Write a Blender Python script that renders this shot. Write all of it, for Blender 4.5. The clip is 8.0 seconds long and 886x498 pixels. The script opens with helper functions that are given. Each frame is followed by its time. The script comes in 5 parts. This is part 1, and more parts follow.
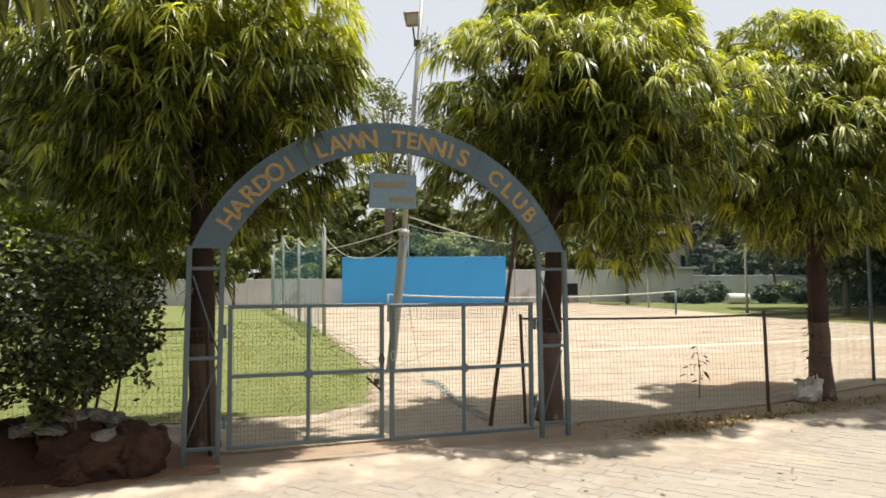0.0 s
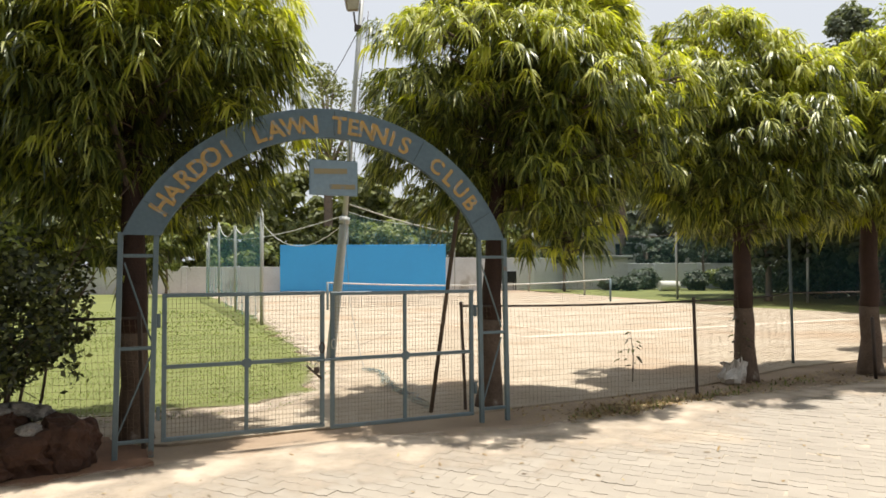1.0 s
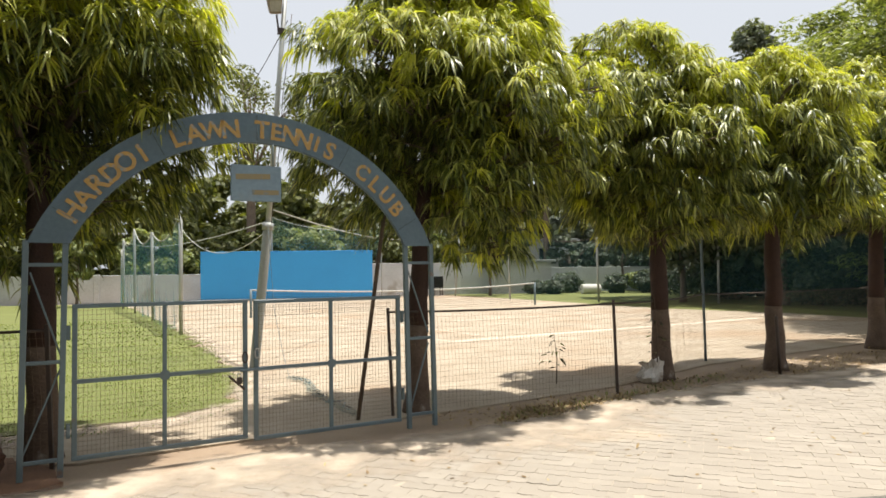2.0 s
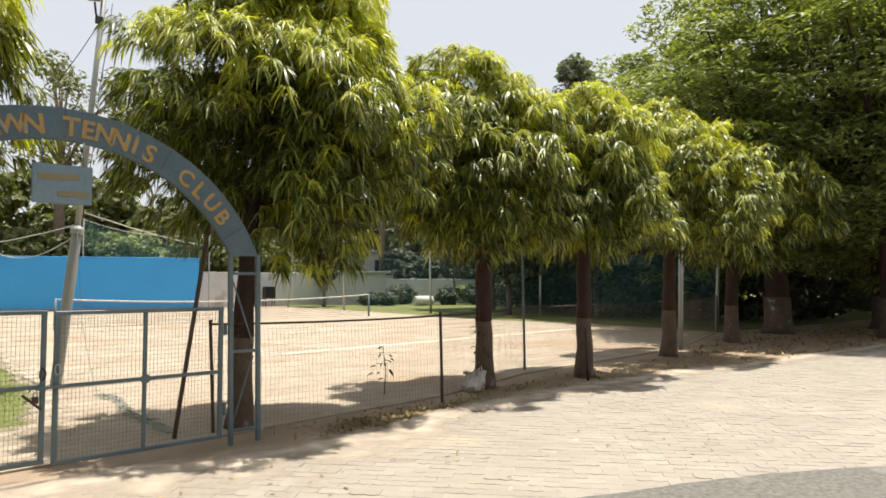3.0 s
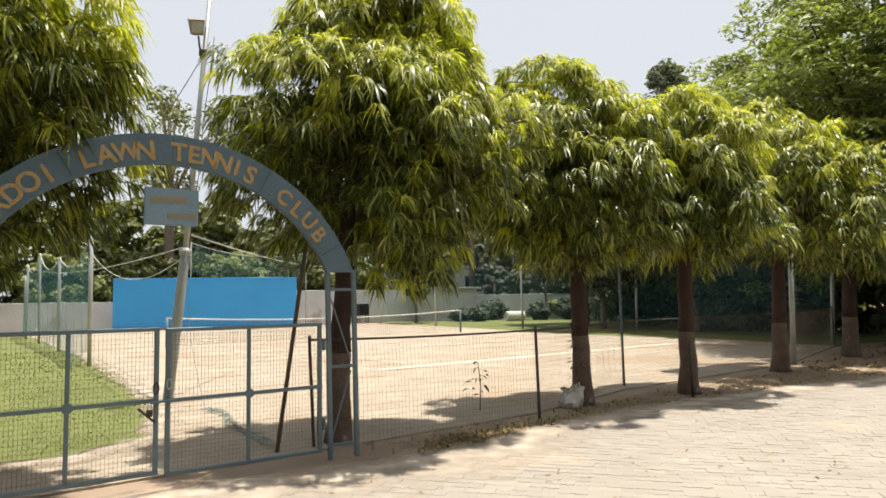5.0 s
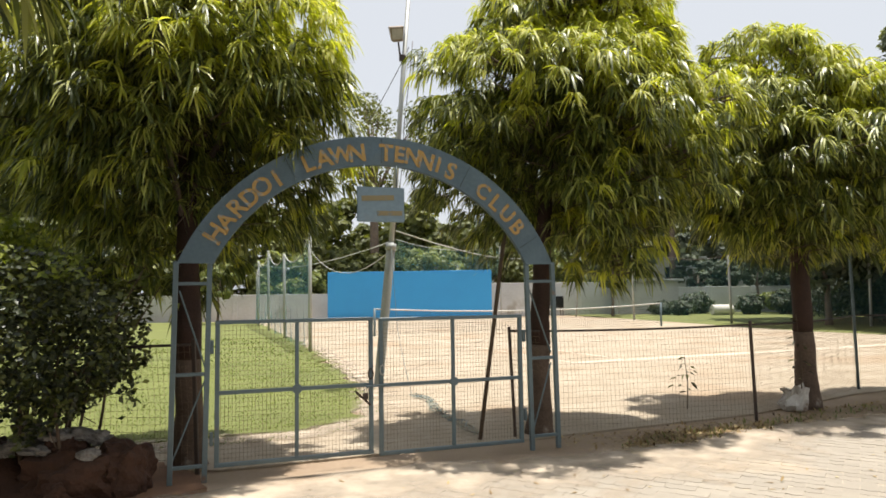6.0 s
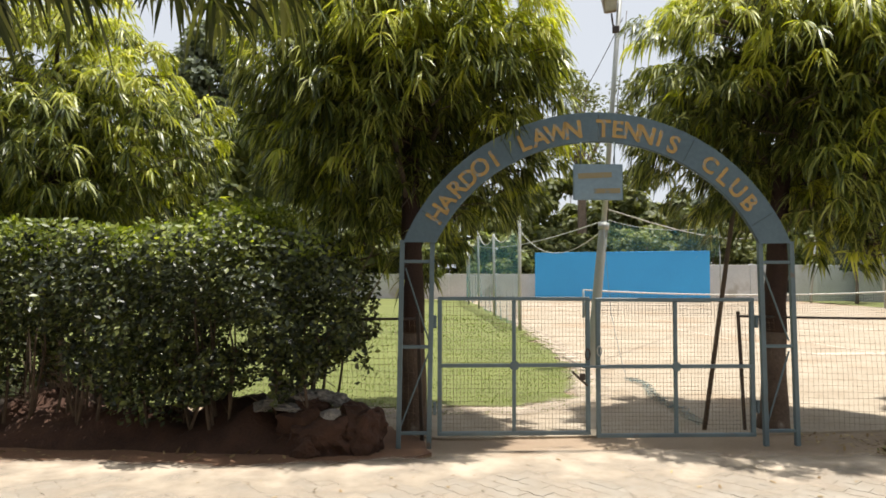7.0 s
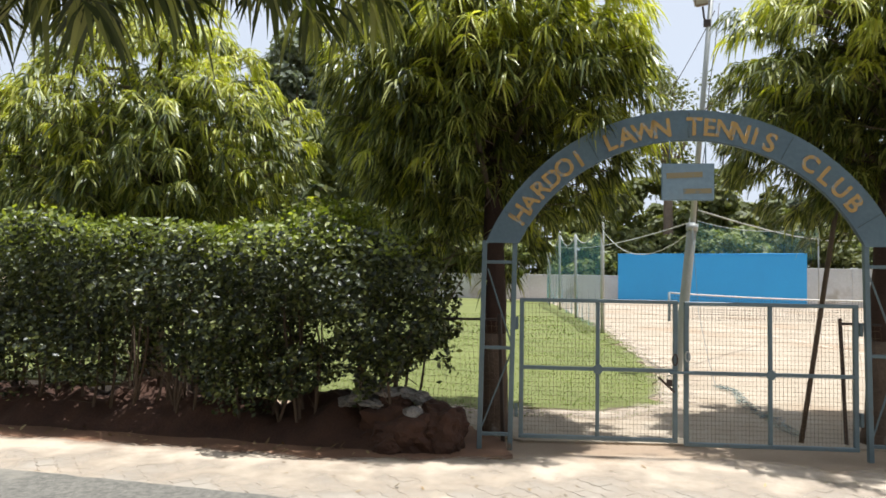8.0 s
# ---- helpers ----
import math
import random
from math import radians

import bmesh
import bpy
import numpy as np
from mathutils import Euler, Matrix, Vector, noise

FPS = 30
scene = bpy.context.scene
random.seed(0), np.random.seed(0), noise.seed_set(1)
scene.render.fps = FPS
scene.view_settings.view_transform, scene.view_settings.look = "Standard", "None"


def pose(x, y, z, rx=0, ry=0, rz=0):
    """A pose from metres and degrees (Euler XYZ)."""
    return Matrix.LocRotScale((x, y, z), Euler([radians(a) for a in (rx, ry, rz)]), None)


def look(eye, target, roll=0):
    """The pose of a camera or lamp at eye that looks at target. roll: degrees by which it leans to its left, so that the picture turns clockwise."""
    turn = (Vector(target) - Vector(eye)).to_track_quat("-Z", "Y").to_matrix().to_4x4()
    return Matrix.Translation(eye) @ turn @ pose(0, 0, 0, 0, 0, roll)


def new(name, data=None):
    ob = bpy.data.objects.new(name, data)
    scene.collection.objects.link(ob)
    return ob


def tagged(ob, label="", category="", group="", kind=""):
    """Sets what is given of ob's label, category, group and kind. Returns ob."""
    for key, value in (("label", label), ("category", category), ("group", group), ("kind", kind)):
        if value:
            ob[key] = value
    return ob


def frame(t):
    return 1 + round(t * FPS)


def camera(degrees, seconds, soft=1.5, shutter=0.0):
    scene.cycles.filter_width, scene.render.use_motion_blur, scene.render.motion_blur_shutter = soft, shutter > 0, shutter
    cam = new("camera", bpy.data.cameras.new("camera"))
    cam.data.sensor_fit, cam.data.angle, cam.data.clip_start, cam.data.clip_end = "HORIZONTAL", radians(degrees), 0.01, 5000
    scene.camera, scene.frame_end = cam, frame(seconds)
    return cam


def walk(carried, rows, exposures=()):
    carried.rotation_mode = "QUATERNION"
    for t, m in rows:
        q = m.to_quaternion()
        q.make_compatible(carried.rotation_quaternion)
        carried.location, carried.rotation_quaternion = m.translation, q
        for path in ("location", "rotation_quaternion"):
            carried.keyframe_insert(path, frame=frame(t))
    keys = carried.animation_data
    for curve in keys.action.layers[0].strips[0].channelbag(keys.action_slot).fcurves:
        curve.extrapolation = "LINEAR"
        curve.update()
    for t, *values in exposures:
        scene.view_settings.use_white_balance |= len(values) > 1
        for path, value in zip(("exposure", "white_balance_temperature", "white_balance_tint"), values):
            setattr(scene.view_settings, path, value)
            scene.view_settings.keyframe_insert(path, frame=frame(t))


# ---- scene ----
# ---- camera and walk ----
cam = camera(66.4, 8.0, soft=1.7)
# seconds, x, y, z, yaw, pitch, roll
PATH = [
    (0.0, 0.000, 0.000, 1.600, -0.00, 2.72, 0.20),
    (0.5, -0.004, -0.001, 1.604, -2.17, 2.74, 0.52),
    (1.0, -0.013, -0.006, 1.598, -5.07, 1.68, 0.22),
    (1.2, -0.011, -0.012, 1.597, -6.01, 1.52, 0.25),
    (2.3, -0.006, -0.016, 1.604, -14.61, 2.54, 0.62),
    (2.5, 0.012, -0.047, 1.603, -17.47, 2.85, 0.27),
    (3.0, 0.032, -0.112, 1.617, -25.05, 2.91, 0.05),
    (3.5, 0.051, -0.112, 1.612, -28.61, 2.32, 0.26),
    (4.0, 0.053, -0.080, 1.609, -26.35, 2.06, 0.08),
    (4.2, 0.034, -0.069, 1.608, -24.20, 2.56, 0.26),
    (5.3, 0.019, 0.002, 1.593, -14.26, 4.45, 1.17),
    (5.5, 0.006, 0.003, 1.596, -11.33, 3.64, 1.28),
    (6.0, -0.030, 0.005, 1.590, -1.21, 3.90, 0.77),
    (6.5, -0.086, 0.023, 1.577, 8.58, 2.65, -0.15),
    (7.0, -0.127, 0.016, 1.577, 16.06, 2.36, -0.08),
    (7.5, -0.138, -0.007, 1.584, 20.26, 2.71, -0.54),
    (8.0, -0.148, -0.001, 1.584, 22.78, 2.27, -0.87),
]
walk(cam, [(t, pose(x, y, z, 90 + pitch, roll, yaw)) for t, x, y, z, yaw, pitch, roll in PATH],
     [(0.0, 0.36, 6500, 10), (6.5, 0.36, 6500, 10), (7.0, 0.36, 6420, 10), (7.5, 0.44, 6250, 10), (8.0, 0.41, 5960, 10)])

# ---- world and sun ----
SUN_TO = Vector((0.17, 0.07, 0.98)).normalized()
world = bpy.data.worlds.new("sky_world")
scene.world = world
world.use_nodes = True
wn, wl = world.node_tree.nodes, world.node_tree.links
sky = wn.new("ShaderNodeTexSky")
sky.sky_type = "NISHITA"
sky.sun_disc = False
sky.sun_elevation = math.asin(SUN_TO.z)
sky.sun_rotation = math.atan2(SUN_TO.x, SUN_TO.y)
sky.air_density, sky.dust_density, sky.ozone_density = 1.0, 4.0, 1.0
haze = wn.new("ShaderNodeMixRGB")
haze.inputs[0].default_value = 0.75
haze.inputs[2].default_value = (9.5, 9.8, 10.2, 1)
wl.new(sky.outputs[0], haze.inputs[1])
wl.new(haze.outputs[0], wn["Background"].inputs[0])
wn["Background"].inputs[1].default_value = 0.076
sun = new("sun", bpy.data.lights.new("sun", "SUN"))
sun.data.energy, sun.data.angle, sun.data.color = 5.9, radians(0.6), (1.0, 0.955, 0.88)
sun.matrix_world = look((0, 0, 30), Vector((0, 0, 30)) - SUN_TO)


# ---- materials ----
def mat(name, base, rough=0.8, metal=0.0, dark=None, scale=6.0, fine=60.0, amount=0.6, bump=0.3, size=0.01, island=0.0, obj_random=0.0, trans=0.0, tcol=None, spec=None, stains=None):
    """Two-scale noise over a base colour, with bump; optional random per piece and see-through light for leaves."""
    m = bpy.data.materials.new(name)
    m.use_nodes = True
    n, l = m.node_tree.nodes, m.node_tree.links
    b = n["Principled BSDF"]
    b.inputs["Roughness"].default_value, b.inputs["Metallic"].default_value = rough, metal
    if spec is not None:
        b.inputs["Specular IOR Level"].default_value = spec
    dark = dark or tuple(c * 0.6 for c in base)
    co = n.new("ShaderNodeTexCoord")
    n1, n2 = n.new("ShaderNodeTexNoise"), n.new("ShaderNodeTexNoise")
    n1.inputs["Scale"].default_value, n2.inputs["Scale"].default_value = scale, fine
    n1.inputs["Detail"].default_value, n2.inputs["Detail"].default_value = 5, 3
    for k in (n1, n2):
        l.new(co.outputs["Object"], k.inputs["Vector"])
    mixn = n.new("ShaderNodeMath")
    mixn.operation = "MULTIPLY_ADD"
    mixn.inputs[1].default_value = 0.4
    l.new(n2.outputs[0], mixn.inputs[0])
    sc = n.new("ShaderNodeMath")
    sc.operation = "MULTIPLY"
    sc.inputs[1].default_value = 0.6
    l.new(n1.outputs[0], sc.inputs[0])
    l.new(sc.outputs[0], mixn.inputs[2])
    ramp = n.new("ShaderNodeValToRGB")
    ramp.color_ramp.elements[0].position, ramp.color_ramp.elements[1].position = 0.5 - 0.25 / max(amount, 0.05) * 0.5, 0.5 + 0.25 / max(amount, 0.05) * 0.5
    ramp.color_ramp.elements[0].color, ramp.color_ramp.elements[1].color = (*dark, 1), (*base, 1)
    l.new(mixn.outputs[0], ramp.inputs[0])
    col = ramp.outputs[0]
    if stains:
        sn = n.new("ShaderNodeTexNoise")
        sn.inputs["Scale"].default_value, sn.inputs["Detail"].default_value = stains[1], 6
        l.new(co.outputs["Object"], sn.inputs["Vector"])
        sr = n.new("ShaderNodeValToRGB")
        sr.color_ramp.elements[0].position, sr.color_ramp.elements[1].position = stains[2], stains[2] + 0.12
        l.new(sn.outputs[0], sr.inputs[0])
        sm = n.new("ShaderNodeMixRGB")
        sm.inputs[2].default_value = (*stains[0], 1)
        l.new(sr.outputs[0], sm.inputs[0])
        l.new(col, sm.inputs[1])
        col = sm.outputs[0]
    if island or obj_random:
        if island:
            src = n.new("ShaderNodeNewGeometry").outputs["Random Per Island"]
        else:
            src = n.new("ShaderNodeObjectInfo").outputs["Random"]
        mr = n.new("ShaderNodeMapRange")
        k = island or obj_random
        mr.inputs["To Min"].default_value, mr.inputs["To Max"].default_value = 1 - k, 1 + k
        l.new(src, mr.inputs["Value"])
        mu = n.new("ShaderNodeMixRGB")
        mu.blend_type = "MULTIPLY"
        mu.inputs[0].default_value = 1
        l.new(col, mu.inputs[1])
        l.new(mr.outputs[0], mu.inputs[2])
        col = mu.outputs[0]
    l.new(col, b.inputs["Base Color"])
    if bump:
        bp = n.new("ShaderNodeBump")
        bp.inputs["Strength"].default_value, bp.inputs["Distance"].default_value = bump, size
        l.new(mixn.outputs[0], bp.inputs["Height"])
        l.new(bp.outputs[0], b.inputs["Normal"])
    if trans:
        tr = n.new("ShaderNodeBsdfTranslucent")
        mx = n.new("ShaderNodeMixShader")
        mx.inputs[0].default_value = trans
        tm = n.new("ShaderNodeMixRGB")
        tm.blend_type = "MULTIPLY"
        tm.inputs[0].default_value = 1
        tm.inputs[2].default_value = (*(tcol or (1, 1, 1)), 1)
        l.new(col, tm.inputs[1])
        l.new(tm.outputs[0], tr.inputs[0])
        l.new(b.outputs[0], mx.inputs[1])
        l.new(tr.outputs[0], mx.inputs[2])
        l.new(mx.outputs[0], n["Material Output"].inputs[0])
    return m


def leaf_mat(name, dark, mid, light, rough=0.4, trans=0.35, tcol=(1.45, 1.5, 0.45)):
    """Leaves: each one its own tone between three, some light let through."""
    m = bpy.data.materials.new(name)
    m.use_nodes = True
    n, l = m.node_tree.nodes, m.node_tree.links
    b = n["Principled BSDF"]
    b.inputs["Roughness"].default_value = rough
    ramp = n.new("ShaderNodeValToRGB")
    e = ramp.color_ramp.elements
    e[0].color, e[1].color = (*dark, 1), (*light, 1)
    k = e.new(0.55)
    k.color = (*mid, 1)
    l.new(n.new("ShaderNodeNewGeometry").outputs["Random Per Island"], ramp.inputs[0])
    big = n.new("ShaderNodeTexNoise")
    big.inputs["Scale"].default_value = 1.3
    co = n.new("ShaderNodeTexCoord")
    l.new(co.outputs["Object"], big.inputs["Vector"])
    mr = n.new("ShaderNodeMapRange")
    mr.inputs["From Min"].default_value, mr.inputs["From Max"].default_value = 0.3, 0.7
    mr.inputs["To Min"].default_value, mr.inputs["To Max"].default_value = 0.75, 1.2
    l.new(big.outputs[0], mr.inputs["Value"])
    mu = n.new("ShaderNodeMixRGB")
    mu.blend_type = "MULTIPLY"
    mu.inputs[0].default_value = 1
    l.new(ramp.outputs[0], mu.inputs[1])
    l.new(mr.outputs[0], mu.inputs[2])
    l.new(mu.outputs[0], b.inputs["Base Color"])
    tr = n.new("ShaderNodeBsdfTranslucent")
    tm = n.new("ShaderNodeMixRGB")
    tm.blend_type = "MULTIPLY"
    tm.inputs[0].default_value = 1
    tm.inputs[2].default_value = (*tcol, 1)
    l.new(mu.outputs[0], tm.inputs[1])
    l.new(tm.outputs[0], tr.inputs[0])
    mx = n.new("ShaderNodeMixShader")
    mx.inputs[0].default_value = trans
    l.new(b.outputs[0], mx.inputs[1])
    l.new(tr.outputs[0], mx.inputs[2])
    l.new(mx.outputs[0], n["Material Output"].inputs[0])
    return m


M_DIRT = mat("dry_dirt", (0.38, 0.29, 0.20), 0.95, dark=(0.25, 0.175, 0.115), scale=1.1, fine=45, bump=0.6, size=0.02)
M_REDDIRT = mat("red_earth", (0.27, 0.145, 0.080), 0.95, dark=(0.125, 0.064, 0.036), scale=2.0, fine=50, bump=0.6, size=0.02)
M_CLAY = mat("court_clay", (0.41, 0.345, 0.26), 0.95, dark=(0.285, 0.225, 0.155), scale=0.9, fine=7, amount=0.75, bump=0.7, size=0.04, stains=((0.32, 0.235, 0.155), 0.3, 0.53))
M_LIME = mat("lime_line", (0.58, 0.50, 0.41), 0.95, dark=(0.44, 0.345, 0.25), scale=3, fine=40, amount=0.9)
M_SOIL_G = mat("lawn_soil", (0.165, 0.18, 0.045), 0.95, dark=(0.10, 0.115, 0.03), scale=0.5, fine=30, bump=0.5, size=0.02)
M_GRASS = leaf_mat("grass_blades", (0.10, 0.135, 0.03), (0.145, 0.195, 0.04), (0.28, 0.30, 0.09), 0.6, 0.3)
M_PAVER = mat("cement_paver", (0.345, 0.305, 0.25), 0.9, dark=(0.265, 0.23, 0.185), scale=1.2, fine=70, bump=0.35, size=0.006, island=0.055, stains=((0.42, 0.335, 0.24), 0.5, 0.6))
M_PAVER_P = mat("cement_paver_single", (0.345, 0.305, 0.25), 0.9, dark=(0.265, 0.23, 0.185), scale=1.2, fine=70, bump=0.35, size=0.006, obj_random=0.055, stains=((0.40, 0.30, 0.20), 0.5, 0.62))
M_JOINT = mat("sandy_joint", (0.47, 0.40, 0.31), 0.95, scale=5, fine=80)
M_ASPHALT = mat("worn_asphalt", (0.19, 0.178, 0.15), 0.9, dark=(0.085, 0.08, 0.068), scale=22, fine=90, amount=0.9, bump=0.8, size=0.012, stains=((0.26, 0.235, 0.19), 1.2, 0.58))
M_BLUE = mat("blue_painted_wall", (0.045, 0.35, 0.74), 0.7, dark=(0.042, 0.30, 0.66), scale=0.4, fine=9, bump=0.1)
M_WALL = mat("whitewashed_wall", (0.66, 0.68, 0.69), 0.9, dark=(0.46, 0.47, 0.47), scale=0.5, fine=9, bump=0.2, stains=((0.40, 0.39, 0.36), 0.6, 0.56))
M_HOUSE = mat("pale_render", (0.64, 0.65, 0.63), 0.9, dark=(0.38, 0.37, 0.34), scale=0.6, fine=12, bump=0.2)
M_STEEL = mat("blue_grey_paint", (0.13, 0.185, 0.205), 0.5, dark=(0.10, 0.13, 0.145), scale=4, fine=40, bump=0.15, size=0.003, stains=((0.17, 0.10, 0.06), 6, 0.64))
M_ARCH = mat("arch_sheet_paint", (0.24, 0.33, 0.39), 0.5, dark=(0.16, 0.22, 0.265), scale=1.4, fine=30, bump=0.1, size=0.003, stains=((0.22, 0.27, 0.29), 3, 0.6))
M_FADED = mat("faded_ochre", (0.31, 0.235, 0.11), 0.7, dark=(0.24, 0.21, 0.13), scale=9, fine=60, bump=0.1, stains=((0.17, 0.215, 0.24), 9, 0.52))
M_LETTER = mat("ochre_letters", (0.52, 0.30, 0.06), 0.7, dark=(0.34, 0.23, 0.10), scale=9, fine=60, bump=0.1, stains=((0.22, 0.28, 0.31), 11, 0.51))
M_WIRE = mat("rusty_wire", (0.27, 0.20, 0.135), 0.7, metal=0.3, dark=(0.12, 0.075, 0.045), scale=9, fine=60, bump=0)
M_BLACK = mat("dark_iron", (0.045, 0.04, 0.038), 0.6, metal=0.3, dark=(0.075, 0.045, 0.03), scale=8, fine=50, bump=0.1)
M_GALV = mat("galvanised_pipe", (0.46, 0.47, 0.45), 0.5, metal=0.35, dark=(0.34, 0.34, 0.32), scale=3, fine=30, bump=0.05)
M_CONC = mat("pole_concrete", (0.34, 0.355, 0.34), 0.85, dark=(0.24, 0.25, 0.235), scale=3, fine=40, bump=0.2)
M_RED_TRUNK = mat("red_oxide_bark", (0.062, 0.032, 0.022), 0.9, dark=(0.028, 0.015, 0.011), scale=5, fine=45, bump=0.8, size=0.02)
M_BARK = mat("grey_bark", (0.23, 0.17, 0.125), 0.95, dark=(0.11, 0.08, 0.06), scale=6, fine=50, bump=0.9, size=0.02)
M_LIMEBARK = mat("limewashed_bark", (0.17, 0.12, 0.085), 0.95, dark=(0.075, 0.05, 0.036), scale=5, fine=40, bump=0.8, size=0.02, stains=((0.46, 0.42, 0.37), 4, 0.62))
# The palest tone also stands in for sun glints on the leaves.
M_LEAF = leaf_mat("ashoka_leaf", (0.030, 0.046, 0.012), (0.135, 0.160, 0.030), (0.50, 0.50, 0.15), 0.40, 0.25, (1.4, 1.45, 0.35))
# Yellow new leaves that double as the sunlit part of the crown.
M_LEAF_LIT = leaf_mat("ashoka_leaf_young_sunlit", (0.23, 0.26, 0.035), (0.43, 0.44, 0.065), (0.62, 0.59, 0.15), 0.48, 0.45)
# Near-black body with pale flecks: shade and lit leaves put into the colour.
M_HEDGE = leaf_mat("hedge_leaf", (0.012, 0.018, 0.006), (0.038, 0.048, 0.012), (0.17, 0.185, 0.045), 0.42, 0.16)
M_HEDGE_LIT = leaf_mat("hedge_new_sunlit_leaf", (0.09, 0.12, 0.02), (0.19, 0.23, 0.035), (0.38, 0.41, 0.08), 0.42, 0.45)
M_FAR = leaf_mat("far_leaf", (0.06, 0.075, 0.022), (0.125, 0.14, 0.04), (0.22, 0.225, 0.07), 0.6, 0.3)
M_FAR_D = leaf_mat("far_leaf_dark", (0.035, 0.05, 0.03), (0.065, 0.085, 0.05), (0.11, 0.13, 0.075), 0.6, 0.2)
# Greyed and lightened so the leaf colour carries the haze of distance.
M_HAZED_LEAF = leaf_mat("hazed_grey_green_leaf", (0.085, 0.105, 0.07), (0.15, 0.175, 0.12), (0.24, 0.265, 0.19), 0.6, 0.3)
M_FEATHER = leaf_mat("feathery_leaf", (0.085, 0.11, 0.04), (0.205, 0.24, 0.088), (0.37, 0.395, 0.165), 0.5, 0.38)
M_TWIG = mat("twig", (0.13, 0.09, 0.06), 0.9, scale=6, fine=50)
M_ROPE = mat("pale_rope", (0.50, 0.50, 0.44), 0.9, scale=9, fine=60, bump=0)
M_NETTAPE = mat("net_tape", (0.62, 0.60, 0.55), 0.9, scale=5, fine=50, bump=0)
# Red earth darkened to carry the shade under the hedge and crown.
M_MOUND = mat("shaded_red_earth", (0.085, 0.039, 0.022), 0.95, dark=(0.034, 0.016, 0.010), scale=5, fine=45, bump=0.9, size=0.03)
M_STONE = mat("rubble_stone", (0.30, 0.28, 0.26), 0.9, dark=(0.11, 0.095, 0.085), scale=7, fine=60, bump=0.8, size=0.02)
M_SACK = mat("woven_sack", (0.70, 0.68, 0.64), 0.8, dark=(0.42, 0.38, 0.33), scale=5, fine=120, bump=0.4, stains=((0.24, 0.17, 0.12), 4, 0.55))
M_LITTER = leaf_mat("dry_litter", (0.11, 0.065, 0.03), (0.27, 0.18, 0.08), (0.46, 0.36, 0.19), 0.8, 0.1)
M_LAMP = mat("lamp_housing", (0.34, 0.25, 0.17), 0.5, scale=6, fine=40, bump=0.1)
M_GLASSY = mat("lamp_glass", (0.55, 0.50, 0.42), 0.15, scale=6, fine=40, bump=0)
M_DARKWIN = mat("dark_window", (0.03, 0.035, 0.04), 0.2, scale=3, fine=20, bump=0)
M_WHITE = mat("white_cement", (0.70, 0.68, 0.62), 0.85, dark=(0.5, 0.48, 0.43), scale=4, fine=40)


def see_through(m, share=None, attribute="", rough_edge=0.0):
    """Lets part of the light straight through: an even share for open netting, or a ragged cover read from the mesh."""
    n, l = m.node_tree.nodes, m.node_tree.links
    out = n["Material Output"]
    solid = out.inputs[0].links[0].from_socket
    clear = n.new("ShaderNodeBsdfTransparent")
    mx = n.new("ShaderNodeMixShader")
    l.new(clear.outputs[0], mx.inputs[1])
    l.new(solid, mx.inputs[2])
    l.new(mx.outputs[0], out.inputs[0])
    if share is not None:
        mx.inputs[0].default_value = share
        return m
    at = n.new("ShaderNodeAttribute")
    at.attribute_name = attribute
    co = n.new("ShaderNodeTexCoord")
    nz = n.new("ShaderNodeTexNoise")
    nz.inputs["Scale"].default_value, nz.inputs["Detail"].default_value = 2.4, 9
    l.new(co.outputs["Object"], nz.inputs["Vector"])
    ad = n.new("ShaderNodeMath")
    ad.operation = "MULTIPLY_ADD"
    ad.inputs[1].default_value = 1.6
    l.new(nz.outputs[0], ad.inputs[0])
    l.new(at.outputs["Fac"], ad.inputs[2])
    mr = n.new("ShaderNodeMapRange")
    mr.inputs["From Min"].default_value, mr.inputs["From Max"].default_value = 1.2 - rough_edge, 1.2 + rough_edge
    l.new(ad.outputs[0], mr.inputs["Value"])
    l.new(mr.outputs[0], mx.inputs[0])
    return m


M_NETTING = see_through(mat("blue_green_netting", (0.15, 0.40, 0.46), 0.8, dark=(0.08, 0.28, 0.32), scale=2, fine=30, bump=0), 0.34)
M_NETTING_D = see_through(mat("dark_green_netting", (0.04, 0.16, 0.16), 0.8, dark=(0.03, 0.10, 0.10), scale=2, fine=30, bump=0), 0.15)
M_NETTING_G = see_through(mat("grey_green_netting", (0.13, 0.27, 0.25), 0.8, dark=(0.06, 0.17, 0.16), scale=2, fine=30, bump=0), 0.26)
M_DUST = see_through(mat("blown_sand", (0.51, 0.43, 0.335), 0.95, dark=(0.38, 0.305, 0.225), scale=2.5, fine=60, bump=0.4, size=0.01), attribute="cover", rough_edge=0.35)


# ---- builders ----
def mesh_of(name, verts, faces, material=None):
    me = bpy.data.meshes.new(name)
    me.from_pydata([tuple(v) for v in verts], [], faces)
    if material:
        me.materials.append(material)
    return me


def part(name, bm, material, parent, label=""):
    """Links a bmesh (or mesh) as one mesh object under a thing or a part."""
    if isinstance(bm, bmesh.types.BMesh):
        me = bpy.data.meshes.new(name)
        bm.to_mesh(me)
        bm.free()
        me.materials.append(material)
    else:
        me = bm
        if material and not me.materials:
            me.materials.append(material)
    ob = new(name, me)
    ob.parent = parent
    if label:
        ob["label"] = label
    return ob


def thing(name, m, label, category, group="", kind=""):
    e = new(name)
    e.empty_display_size = 0.1
    e.matrix_world = m
    return tagged(e, label, category, group, kind)


def lone(name, bm, material, label, category="", group="", kind="", m=None):
    ob = part(name, bm, material, None)
    if m is not None:
        ob.matrix_world = m
    return tagged(ob, label, category, group, kind)


